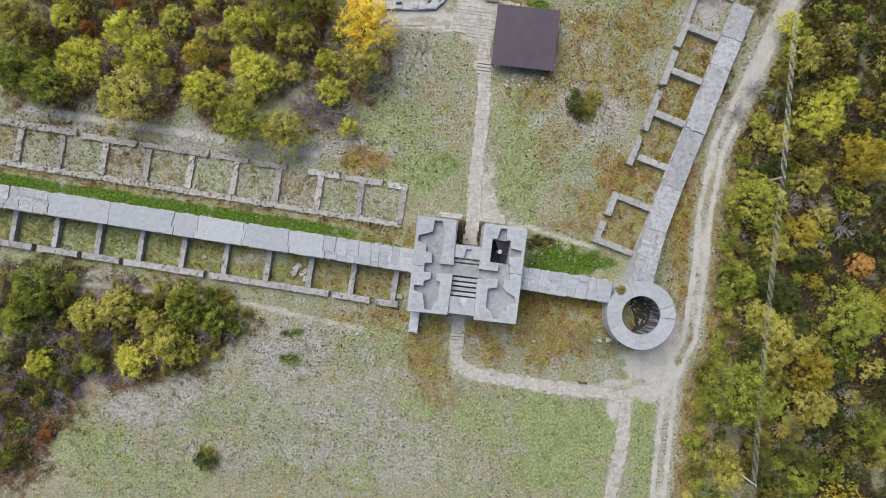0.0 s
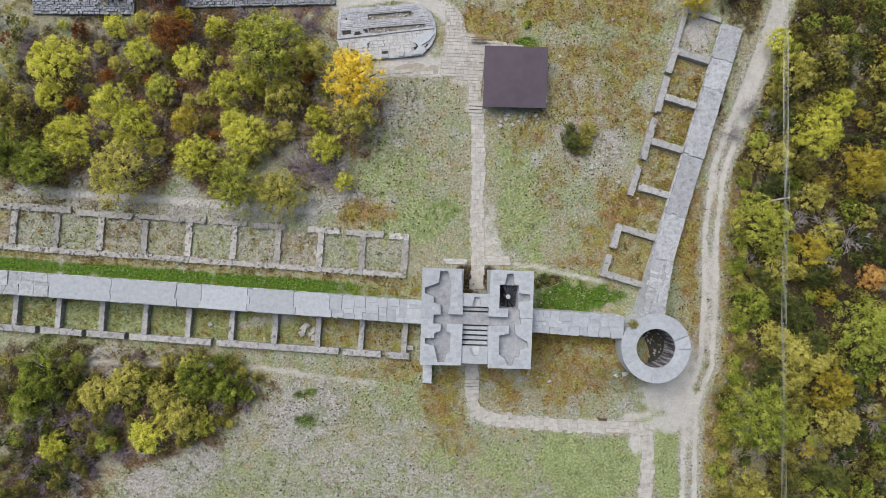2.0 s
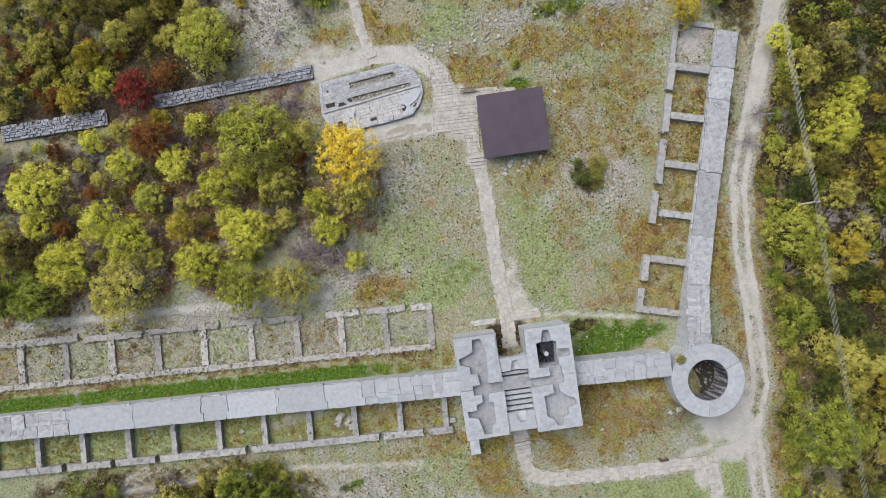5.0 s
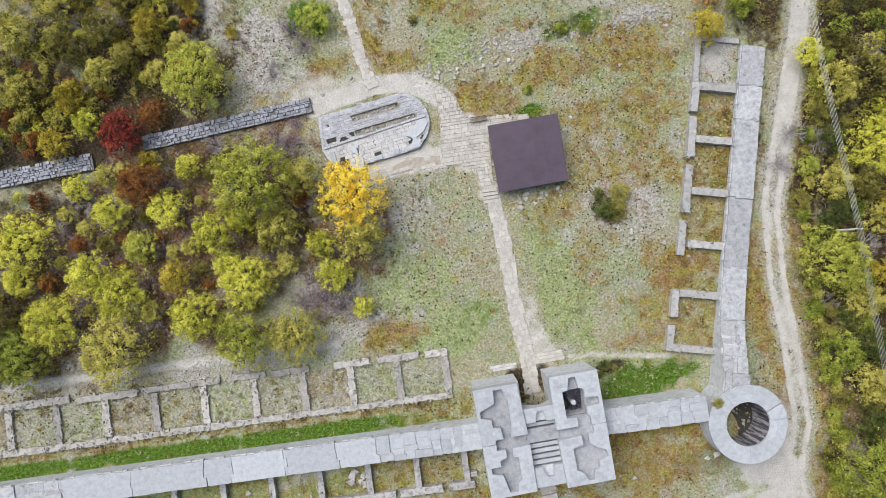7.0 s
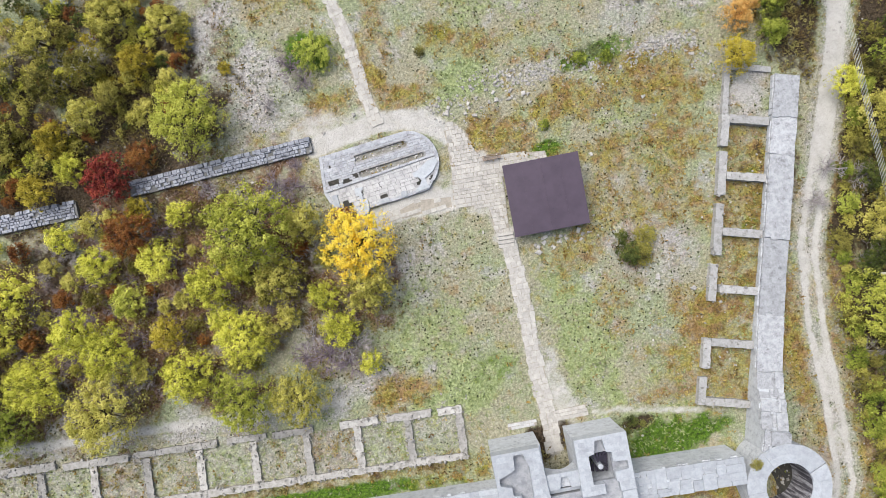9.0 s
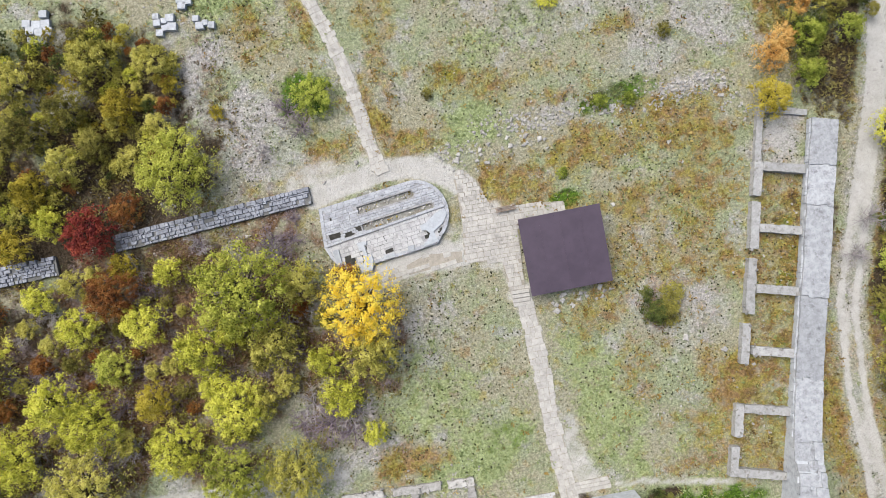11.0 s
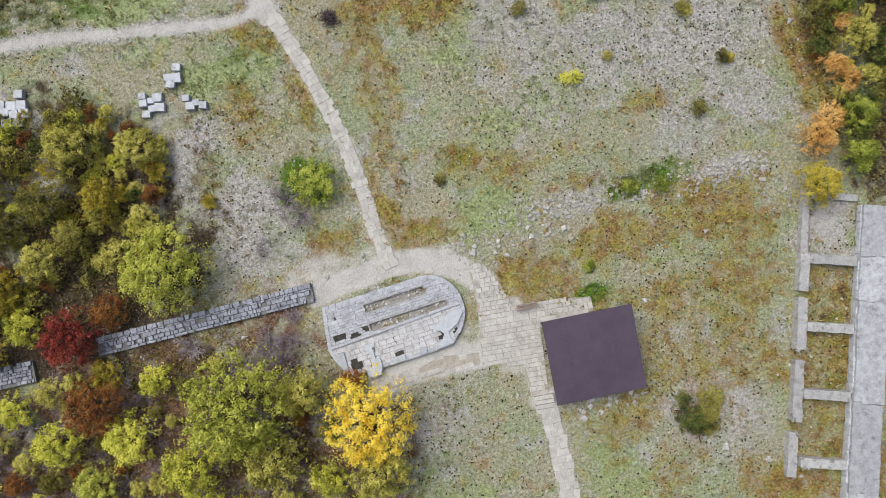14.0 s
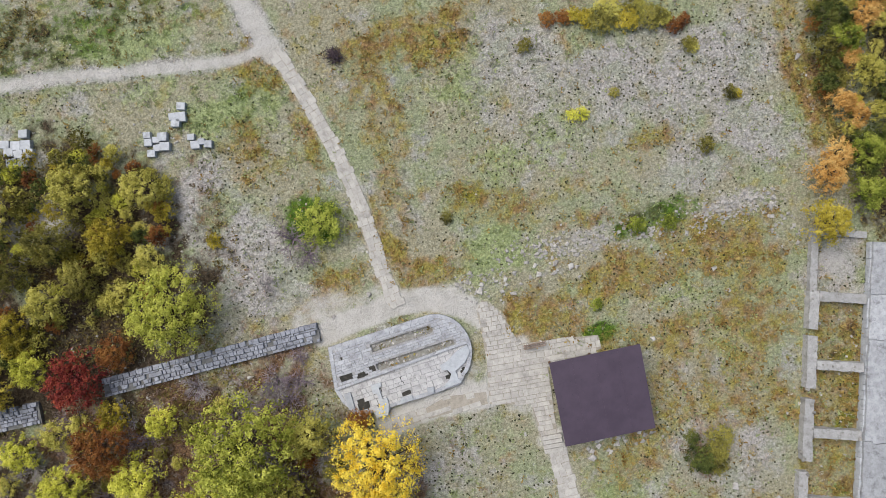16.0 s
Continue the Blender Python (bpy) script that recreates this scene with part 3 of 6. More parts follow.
    wear = np.clip((2.4 - d) / 1.2, 0, 1)
    dry = np.maximum(dry, 0.6 * wear)
    return lush, rust, dry, litter * (1 - wear), bare, vivid, mould_shade * (1 - wear), rut


def rise(xs, ys):
    """Height of the ground: small hummocks, and a low bank of earth against the corner tower."""
    near = np.clip((120 - np.hypot(xs, ys - 20)) / 20, 0, 1)
    zs = (cloth(xs, ys, 5, 2.2) - 0.5) * 0.07 + (cloth(xs, ys, 6, 0.9) - 0.5) * 0.03 - 0.02
    return zs * near + 1.6 * np.exp(-(((xs - 18.9) / 4.2) ** 2 + ((ys + 7.6) / 3.2) ** 2) ** 1.3)


def build_ground():
    fine = lambda a, b: np.arange(a, b, 0.4)
    far = np.array([80, 95, 130, 220, 500, 1500.0])
    gx = np.concatenate([-far[::-1], fine(-66, 68), far])
    gy = np.concatenate([-far[::-1] + 20, fine(-48, 86), far + 20])
    xs, ys = np.meshgrid(gx, gy)
    shape = xs.shape
    xs, ys = xs.ravel(), ys.ravel()
    lush, rust, dry, litter, bare, vivid, mould_shade, rut = cover_of(xs, ys)
    zs = rise(xs, ys) - 0.05 * rut
    quads = np.arange(len(xs)).reshape(shape)
    faces = np.stack([quads[:-1, :-1], quads[:-1, 1:], quads[1:, 1:], quads[1:, :-1]], -1).reshape(-1, 4)
    me = bpy.data.meshes.new("ground")
    me.from_pydata(np.stack([xs, ys, zs], 1).tolist(), [], faces.tolist())
    me.materials.append(GROUND)
    for name, val in (("lush", lush), ("rust", rust), ("dry", dry), ("litter", litter), ("bare", bare), ("vivid", vivid), ("mould_shade", mould_shade)):
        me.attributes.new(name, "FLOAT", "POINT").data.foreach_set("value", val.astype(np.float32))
    me.polygons.foreach_set("use_smooth", np.ones(len(faces), bool))
    tagged(new("ground", me), "dry autumn grass with green, rusty and bare patches", "ground", kind="structure")


build_ground()

# ---- fortress walls ----
PALEFOOT = stone("pale footing", (0.35, 0.352, 0.355), (0.27, 0.27, 0.268), (0.13, 0.13, 0.12), 0.12, 2.0, 0.12)


def long_wall(name, frame_, thick, sections, label, seed, steps=3, rough_to=-1.0, top=None, broken=2.6):
    """A fortress wall: a masonry core under coping. Long slabs meet in jagged open joints; short ones lie in several uneven strips. sections: where each slab begins and its height; the last row ends the wall."""
    rng = random.Random(seed)
    wall = thing(name, frame_, label, "wall", kind="structure")
    y0, y1 = -thick - 0.06, 0.06
    ys = [y0 + (y1 - y0) * k / steps for k in range(steps + 1)]
    cut = [[x + (rng.uniform(-0.24, 0.24) if 0 < k < len(sections) - 1 else 0.0) for _ in range(steps)] for k, (x, *_) in enumerate(sections)]
    for row, after, a, b in zip(sections, sections[1:], cut, cut[1:]):
        x, h, drop = row[0], row[1], (row[2] - row[1] if len(row) > 2 else 0.0)
        mat = top or (ROUGHTOP if x < rough_to else COPING)
        mass = bmesh.new()
        prism(mass, [(x, -thick), (after[0], -thick), (after[0], 0), (x, 0)], -0.1, h - 0.13)
        made = [(mass, "core", ASHLAR)]
        if after[0] - x < broken or x < rough_to:
            row_y = [y0] + sorted(rng.uniform(y0 + 0.35, y1 - 0.35) for _ in range(steps - 1)) + [y1]
            row_y = [row_y[0]] + [max(v, u + 0.25) for u, v in zip(row_y, row_y[1:-1])] + [y1]
            for k in range(steps):
                sub = max(1, round((b[k] - a[k]) / 1.6)) if x < rough_to else 1
                for q in range(sub):
                    xa, xb = a[k] + (b[k] - a[k]) * q / sub, a[k] + (b[k] - a[k]) * (q + 1) / sub
                    j = lambda: rng.uniform(-0.06, 0.06)
                    bm = bmesh.new()
                    low, high = row_y[k] + (j() if k == 0 else 0.002), row_y[k + 1] - (j() if k == steps - 1 else 0.002)
                    prism(bm, [(xa + 0.015, low), (xb - 0.02 + j() * 0.3, low), (xb - 0.02 + j(), high), (xa + 0.015 + j() * 0.4, high)], h - 0.2, h + rng.uniform(-0.12, 0.05), 0.015)
                    made.append((bm, "coping_slab", mat))
        else:
            n = max(2, round((after[0] - x) / 0.7))
            south = [(a[0] + (b[0] - a[0]) * k / n, y0 + rng.uniform(-0.05, 0.05)) for k in range(1, n)]
            north = [(a[-1] + (b[-1] - a[-1]) * k / n, y1 + rng.uniform(-0.07, 0.05)) for k in range(1, n)]
            left = [p for k in range(steps) for p in ((a[k] + 0.03, ys[k]), (a[k] + 0.03 + rng.uniform(-0.05, 0.05), ys[k + 1]))]
            right = [p for k in range(steps) for p in ((b[k] - 0.03, ys[k]), (b[k] - 0.03 + rng.uniform(-0.05, 0.05), ys[k + 1]))]
            bm = bmesh.new()
            prism(bm, left + north + right[::-1] + south[::-1], h - 0.2, h + (rng.uniform(-0.06, 0.06) if not drop else 0.0), 0.02)
            made.append((bm, "coping_slab", mat))
        for bm, kind, m_ in made:
            for v in bm.verts:
                if v.co.z > 0:
                    v.co.z += drop * (v.co.x - x) / (after[0] - x)
            part(kind, bm, m_, wall)
    # facing stones stand out along the foot of the coping
    for face in (0.05, -thick - 0.05):
        x = sections[0][0]
        while x < sections[-1][0] - 0.5:
            w = rng.uniform(0.35, 0.9)
            row = [r for r in sections[:-1] if r[0] <= x][-1]
            after = sections[sections.index(row) + 1]
            if x + w < after[0]:
                h = row[1] + ((row[2] - row[1]) * (x - row[0]) / (after[0] - row[0]) if len(row) > 2 else 0.0)
                bm = bmesh.new()
                block(bm, x + 0.02, x + w - 0.02, face - 0.09, face + 0.09 + rng.uniform(-0.04, 0.05), h - rng.uniform(0.5, 0.75), h - 0.21 - rng.uniform(0, 0.06), 0.03)
                part("facing_stone", bm, ASHLAR, wall)
            x += w
    return wall


W0 = -62.0
joints_w = [0, 4.2, 8.6, 13.2, 18.2, 25.6, 33.4, 36.05, 41.8, 47.35, 51.5, 52.9, 54.2, 55.5, 57.0, 58.3, 59.5, 60.6]
long_wall("wall_west", WEST @ pose(W0, 0, 0), 2.56, [(j, 2.7) for j in joints_w] + [(-W0 + 0.6, 2.7)], "long pale limestone fortress wall with smooth coping slabs", 5, rough_to=17.5)
long_wall("wall_middle", WEST @ pose(12.9, 0, 0), 2.5, [(x, 3.75) for x in (0, 0.8, 1.6, 2.3, 3.5, 4.6, 5.8, 6.9, 8.1, 9.2)] + [(10.9, 3.75)], "pale fortress wall with broken coping between gate and tower", 8, 4)
long_wall("wall_east", EAST @ pose(0, -0.55, 0, 0, 0, -0.9), 2.4, [(-1.3, 3.78, 3.6), (1.35, 3.2, 2.75), (3.0, 2.7, 2.4), (4.2, 2.25, 2.0), (5.0, 1.95, 1.65), (6.5, 1.5, 1.15), (12.4, 1.08, 1.0), (20.0, 1.1, 1.0), (28.4, 0.95, 0.9), (32.3, 0.92, 0.9), (36.7, 0)], "pale fortress wall with cracked coping stepping down northward", 11, 4, top=ROUGHTOP)


def pebbles(name, xs, ys, zs, rs, seed, mat):
    """Many small angular stones as one mesh."""
    rng = np.random.RandomState(seed)
    n = len(xs)
    base = np.array(PEBBLE[0])
    pts = (base[None] + rng.normal(0, 0.22, (n, len(base), 3))) * np.array([1, 1, 1.1])
    turn = rng.uniform(0, 6.283, n)
    c, s = np.cos(turn)[:, None], np.sin(turn)[:, None]
    px = (pts[..., 0] * c - pts[..., 1] * s) * rs[:, None] + xs[:, None]
    py = (pts[..., 0] * s + pts[..., 1] * c) * rs[:, None] + ys[:, None]
    pz = pts[..., 2] * rs[:, None] + zs[:, None]
    faces = (np.array(PEBBLE[1])[None] + (np.arange(n) * len(base))[:, None, None]).reshape(-1, 3)
    me = bpy.data.meshes.new(name)
    me.from_pydata(np.stack([px, py, pz], -1).reshape(-1, 3).tolist(), [], faces.tolist())
    me.materials.append(mat)
    return me


PEBBLE = ([(-1, -0.7, -0.4), (0.9, -0.8, -0.4), (1, 0.8, -0.4), (-0.9, 0.7, -0.4), (-0.5, -0.4, 0.5), (0.6, -0.4, 0.6), (0.5, 0.45, 0.5), (-0.5, 0.4, 0.55)],
          [(0, 1, 5), (0, 5, 4), (1, 2, 6), (1, 6, 5), (2, 3, 7), (2, 7, 6), (3, 0, 4), (3, 4, 7), (4, 5, 6), (4, 6, 7)])


def low_wall(name, frame_, runs, label, ragged, seed, mat=LOWWALL, stones=0.0):
    """Low wall footings of a row of rooms: runs of x0, x1, y0, y1, height, each a part with a worn outline; stones: loose rubble for each square metre."""
    rng = random.Random(seed)
    wall = thing(name, frame_, label, "wall", kind="structure")
    spots = []
    for x0, x1, y0, y1, h in runs:
        bm = bmesh.new()
        j = lambda: rng.uniform(-ragged, ragged)
        nx, ny = max(1, round((x1 - x0) / 0.45)), max(1, round((y1 - y0) / 0.45))
        edge = [(x0 + (x1 - x0) * k / nx + j(), y0 + j()) for k in range(nx)] + [(x1 + j(), y0 + (y1 - y0) * k / ny + j()) for k in range(ny)]
        edge += [(x1 - (x1 - x0) * k / nx + j(), y1 + j()) for k in range(nx)] + [(x0 + j(), y1 - (y1 - y0) * k / ny + j()) for k in range(ny)]
        prism(bm, edge, -0.1, h + rng.uniform(-0.03, 0.03))
        part("footing", bm, mat, wall)
        for _ in range(int(stones * (x1 - x0) * (y1 - y0))):
            spots.append((rng.uniform(x0 - 0.12, x1 + 0.12), rng.uniform(y0 - 0.12, y1 + 0.12), h + rng.uniform(-0.12, 0.05), rng.choice((0.07, 0.09, 0.12, 0.17))))
    if spots:
        xs, ys, zs, rs = np.array(spots).T
        tagged(part("rubble", pebbles("rubble", xs, ys, zs, rs, seed, RUBBLE), None, wall), kind="stuff")
    return wall


cross = [-1.65 - 5.25 * k for k in range(11)]
runs = [(u - 0.31, u + 0.31, -6.5, -2.62, 0.72) for u in cross]
for a, b in ((-58, -46.3), (-45.7, -40.7), (-40.1, -35.5), (-34.9, -30.1), (-30.04, -25.0), (-24.3, -19.3), (-19.26, -14.2), (-14.16, -9.5), (-9.0, -4.4), (-3.7, -0.9)):
    runs.append((a, b, -7.25, -6.5, 0.7 + 0.05 * math.sin(a)))
runs.append((-1.25, -0.55, -6.1, -5.6, 0.5))
low_wall("room_wall_south", WEST, runs, "low grey stone footings of a row of rooms", 0.035, 21, LOWWALL, 2.0)
runs = [(u - 0.36, u + 0.36, 3.2, 7.3, 0.27) for u in (-2.4, -7.6, -12.8, -18.0, -23.4, -28.9, -34.3, -39.7, -45.1, -50.3)]
runs += [(-56, -43.5, 7.5, 8.3, 0.28), (-42.6, -36.0, 7.3, 8.0, 0.3), (-35.4, -27.0, 7.45, 8.05, 0.29), (-26.0, -22.0, 7.5, 8.1, 0.22), (-21.3, -17.2, 7.35, 8.0, 0.26), (-14.4, -10.6, 7.3, 8.0, 0.28), (-9.7, -5.2, 7.25, 7.95, 0.28), (-4.5, -2.0, 7.2, 7.9, 0.28), (-56, -2.0, 2.55, 3.2, 0.28)]
low_wall("room_wall_north", WEST, runs, "ruined low footings of inner rooms, crumbling stone", 0.085, 22, RUBBLE, 11.0)
runs = [(s - 0.4, s + 0.4, -0.75, 3.2, 0.75) for s in (14.5, 20.3, 26.0, 31.8)]
runs += [(32.2, 37.5, 3.3, 3.9, 0.5), (29.0, 32.2, 3.2, 4.0, 0.7), (24.0, 28.4, 3.2, 4.0, 0.7), (17.9, 23.1, 3.25, 4.05, 0.7), (13.2, 17.0, 3.45, 4.25, 0.65)]
runs += [(8.7, 9.45, -0.7, 3.7, 0.7), (2.75, 3.5, -0.55, 3.9, 0.7), (2.75, 5.5, 3.9, 4.65, 0.65), (6.4, 9.45, 3.7, 4.45, 0.65), (37.0, 37.6, -0.9, 3.3, 0.3)]
low_wall("room_wall_east", EAST, runs, "low pale stone footings of rooms along the wall", 0.05, 23, PALEFOOT, 3.0)


def ring(bm, cx, cy, r0, r1, z0, z1, n=72):
    for i in range(n):
        a, b = 2 * math.pi * i / n, 2 * math.pi * (i + 1) / n
        v = [bm.verts.new((cx + r * math.cos(t), cy + r * math.sin(t), z)) for t in (a, b) for r in (r0, r1) for z in (z0, z1)]
        for f in ((0, 4, 5, 1), (2, 3, 7, 6), (1, 5, 7, 3)):
            bm.faces.new([v[k] for k in f])
    bmesh.ops.remove_doubles(bm, verts=bm.verts, dist=1e-4)
    bmesh.ops.recalc_face_normals(bm, faces=bm.faces)


def streaked_lining():
    """Damp masonry inside the tower: pale at the rim, dark water streaks running down."""
    m, t, b = nodes("damp tower lining")
    flat = t.nodes.new("ShaderNodeVectorMath")
    flat.operation = "MULTIPLY"
    flat.inputs[1].default_value = (1, 1, 0.12)
    t.links.new(place(t), flat.inputs[0])
    c = mix(t, span(t, grain(t, 2.4, 4.0, 0.7, flat.outputs[0]), 0.42, 0.56), (0.30, 0.305, 0.33), (0.035, 0.033, 0.045))
    c = mix(t, calc(t, "MULTIPLY", span(t, grain(t, 5.0), 0.45, 0.6), 0.5), c, (0.10, 0.098, 0.11))
    t.links.new(c, b.inputs["Base Color"])
    b.inputs["Roughness"].default_value = 0.9
    return m


def build_tower():
    tower = thing("round_tower", pose(23.4, -6.65, 0), "hollow round corner tower of pale limestone", "tower")
    bm = bmesh.new()
    ring(bm, 0, 0, 2.34, 4.0, -0.1, 3.63)
    part("drum", bm, ASHLAR, tower)
    bm = bmesh.new()
    ring(bm, 0, 0, 2.28, 2.335, -0.05, 3.6)
    part("lining", bm, streaked_lining(), tower, "damp dark streaked inner masonry")
    rng = random.Random(17)
    a, segments = 0.3, []
    while a < 0.3 + 2 * math.pi - 0.2:
        w = min(rng.uniform(0.3, 1.1), 0.3 + 2 * math.pi - a)
        segments.append((a, a + w))
        a += w
    for a0, a1 in segments:
        split, lift = rng.choice((None, None, 3.05, 3.3)), rng.uniform(-0.03, 0.03) - (0.1 if 5.2 < a0 < 6.0 else 0)
        for r0, r1 in ((2.26, 4.06),) if split is None else ((2.26, split - 0.003), (split + 0.003, 4.06)):
            bm = bmesh.new()
            n = 5
            arcs = [[(r * math.cos(a0 + (a1 - a0) * k / n + (0.003 / r if k == 0 else -0.003 / r if k == n else 0)), r * math.sin(a0 + (a1 - a0) * k / n + (0.003 / r if k == 0 else -0.003 / r if k == n else 0))) for k in range(n + 1)] for r in (r0, r1 + rng.uniform(-0.04, 0.04))]
            prism(bm, arcs[0] + arcs[1][::-1], 3.55, 3.79 + lift + rng.uniform(-0.02, 0.02), 0.02)
            part("coping_slab", bm, COPING, tower)
    bm = bmesh.new()
    prism(bm, [(2.3 * math.cos(t * math.pi / 12), 2.3 * math.sin(t * math.pi / 12)) for t in range(24)], 0.0, 0.35)
    part("pit_floor", bm, PITSOIL_SHADE, tower, "dark weedy rubble floor")
    r = np.random.RandomState(3)
    a, d = r.uniform(0, 6.283, 60), 2.1 * np.sqrt(r.rand(60))
    tagged(part("rubble", pebbles("rubble", d * np.cos(a), d * np.sin(a), np.full(60, 0.36), r.uniform(0.06, 0.22, 60), 4, RUBBLE), None, tower), kind="stuff")
    bm = bmesh.new()
    for _ in range(14):
        a, d = r.uniform(0, 6.283), 2.15 * math.sqrt(r.rand())
        x, y, s, q = d * math.cos(a), d * math.sin(a), r.uniform(0.1, 0.22), r.uniform(0, 6.283)
        bm.faces.new([bm.verts.new((x + s * math.cos(q + o), y + s * math.sin(q + o), 0.38 + h)) for o, h in ((0, 0.05), (2.0, 0.22), (4.1, 0.12))])
    tagged(part("weed_cover", bm, LEAVES["dark"], tower, "dark green weeds"), kind="stuff")


build_tower()


PARAPETS = []
STEEL = plain("dark painted iron", (0.04, 0.036, 0.056), (0.026, 0.024, 0.038), 6.0, 0.6, 0.2)


def build_gate():
    """The gatehouse: two pairs of towers with stepped parapets, and a vaulted passage between."""
    gate = thing("gatehouse", GATE, "ruined pale stone gatehouse with four towers and roofless floors", "gatehouse")
    # tower bodies
    bm = bmesh.new()
    block(bm, -6.3, -1.62, -5.45, 5.5, -0.1, 4.0, 0)
    part("west_body", bm, ASHLAR, gate)
    bm = bmesh.new()
    prism(bm, [(1.4, -5.5), (6.28, -5.5), (6.28, 5.5), (1.4, 5.5)], -0.1, 4.0, 0, [[(2.5, 1.2), (2.5, 3.85), (4.66, 3.85), (4.66, 1.2)]])
    part("east_body", bm, ASHLAR, gate)
    for name, x0, x1, y0, y1, hole in (("floor_screed", -6.1, -1.8, -5.3, 5.3, ()), ("floor_screed", 1.6, 6.1, -5.3, 5.3, ([(2.5, 1.2), (2.5, 3.85), (4.66, 3.85), (4.66, 1.2)],))):
        bm = bmesh.new()
        prism(bm, [(x0, y0), (x1, y0), (x1, y1), (x0, y1)], 3.9, 4.3, 0, hole)
        part(name, bm, FLOORING, gate)
    # parapets, stepped where stones are lost, splayed at the embrasures
    west_walls = [
        [(-6.38, 5.56), (-1.85, 5.56), (-1.6, 0.36), (-3.3, 0.34), (-3.1, 1.46), (-3.05, 4.0), (-3.45, 5.25), (-4.35, 5.25), (-4.45, 3.97), (-5.05, 3.67), (-6.02, 3.33), (-6.02, 2.66), (-5.0, 2.34), (-4.98, 1.57), (-4.23, 1.44), (-4.1, 0.3), (-4.95, 0.25), (-4.95, -0.15), (-6.34, -0.15)],
        [(-6.34, -0.18), (-4.95, -0.18), (-4.95, -0.78), (-4.07, -0.8), (-4.1, -1.53), (-4.84, -1.84), (-4.81, -2.39), (-5.87, -2.41), (-5.8, -3.06), (-4.78, -3.27), (-4.34, -5.1), (-3.52, -5.11), (-3.34, -4.21), (-2.93, -3.94), (-2.92, -1.73), (-3.43, -1.57), (-3.35, -0.78), (-1.57, -0.7), (-1.66, -5.4), (-6.3, -5.5)],
    ]
    east_walls = [
        [(1.4, 5.56), (6.34, 5.56), (6.34, 0.2), (4.9, 0.2), (4.9, 1.1), (4.68, 1.2), (4.68, 2.05), (6.03, 2.15), (6.0, 2.9), (4.68, 3.06), (4.68, 3.9), (4.16, 4.05), (4.01, 5.24), (3.3, 5.22), (3.04, 4.01), (2.48, 3.9), (2.48, 1.2), (3.5, 1.15), (3.5, 0.25), (1.3, 0.25)],
        [(6.34, 0.17), (6.3, -5.55), (1.42, -5.6), (1.3, -0.85), (3.65, -0.7), (3.66, -1.61), (2.58, -1.85), (2.62, -4.05), (3.22, -4.42), (3.65, -5.25), (4.2, -5.23), (4.42, -4.28), (4.96, -4.21), (4.98, -3.44), (5.98, -3.1), (5.86, -2.45), (4.92, -2.01), (4.35, -1.5), (4.35, -0.65), (5.0, -0.6), (5.0, 0.17)],
    ]
    for poly in west_walls + east_walls:
        bm = bmesh.new()
        prism(bm, poly, 3.95, 5.0, 0.02)
        PARAPETS.append((poly, part("parapet", bm, COPING, gate)))
    # the passage: arched lintel, walkway, timber-like stone beams
    n = 14
    for y0, y1, crown in ((1.3, 2.72, 4.3), (-5.1, -3.25, 4.3)):
        bm = bmesh.new()
        arc = [(-1.62 + 3.02 * k / n, 2.3 + 1.3 * math.sin(math.pi * k / n)) for k in range(n + 1)]
        for (xa, za), (xb, zb) in zip(arc, arc[1:]):
            v = [bm.verts.new(p) for p in ((xa, y0, za), (xb, y0, zb), (xb, y1, zb), (xa, y1, za), (xa, y0, crown), (xb, y0, crown), (xb, y1, crown), (xa, y1, crown))]
            for f in ((0, 1, 2, 3), (4, 5, 6, 7), (0, 1, 5, 4), (3, 2, 6, 7)):
                bm.faces.new([v[k] for k in f])
        bmesh.ops.remove_doubles(bm, verts=bm.verts, dist=1e-4)
        bmesh.ops.recalc_face_normals(bm, faces=bm.faces)
        part("arch", bm, ASHLAR, gate)
    for poly in ([(-1.7, 2.78), (1.4, 2.78), (1.35, 1.3), (0.5, 1.3), (0.3, 2.4), (-0.35, 2.4), (-0.6, 1.3), (-1.65, 1.3)], [(-1.6, -3.2), (-0.75, -3.2), (-0.35, -4.3), (0.33, -4.3), (0.45, -3.2), (1.35, -3.2), (1.4, -5.2), (-1.65, -5.2)]):
        bm = bmesh.new()
        prism(bm, poly, 4.29, 4.75, 0.02)
        part("arch_coping", bm, COPING, gate)
    bm = bmesh.new()
    block(bm, -1.78, 1.58, -0.8, 0.62, 2.7, 4.32, 0.02)
    part("walkway", bm, FLOORING, gate)
    for y0, y1 in ((0.8, 1.12), (-1.36, -0.98), (-1.92, -1.55), (-2.49, -2.11), (-3.06, -2.68)):
        bm = bmesh.new()
        block(bm, -1.7, 1.45, y0, y1, 2.7, 4.2, 0.02)
        part("beam", bm, COPING, gate)
    # spiral stair
    for k in range(20):
        a = math.pi * 0.62 - k * math.pi / 9
        bm = bmesh.new()
        pts = []
        for d in (-0.12, 0.12):
            c, s = math.cos(a + d), math.sin(a + d)
            f = min(1.05 / max(abs(c), 1e-6), 1.28 / max(abs(s), 1e-6))
            pts.append((c * f, s * f))
        z = 4.25 - 0.19 * (k + 1)
        prism(bm, [(0, 0), pts[0], pts[1]], z - 0.06, z)
        for v in bm.verts:
            v.co += Vector((3.56, 2.52, 0))
        part("stair_tread", bm, STEEL, gate, "dark iron stair tread")
    bm = bmesh.new()
    prism(bm, [(3.56 + 0.26 * math.cos(t * math.pi / 8), 2.52 + 0.26 * math.sin(t * math.pi / 8)) for t in range(16)], 0, 4.4, 0.02)
    part("newel", bm, COPING, gate, "pale round newel post")
    return gate


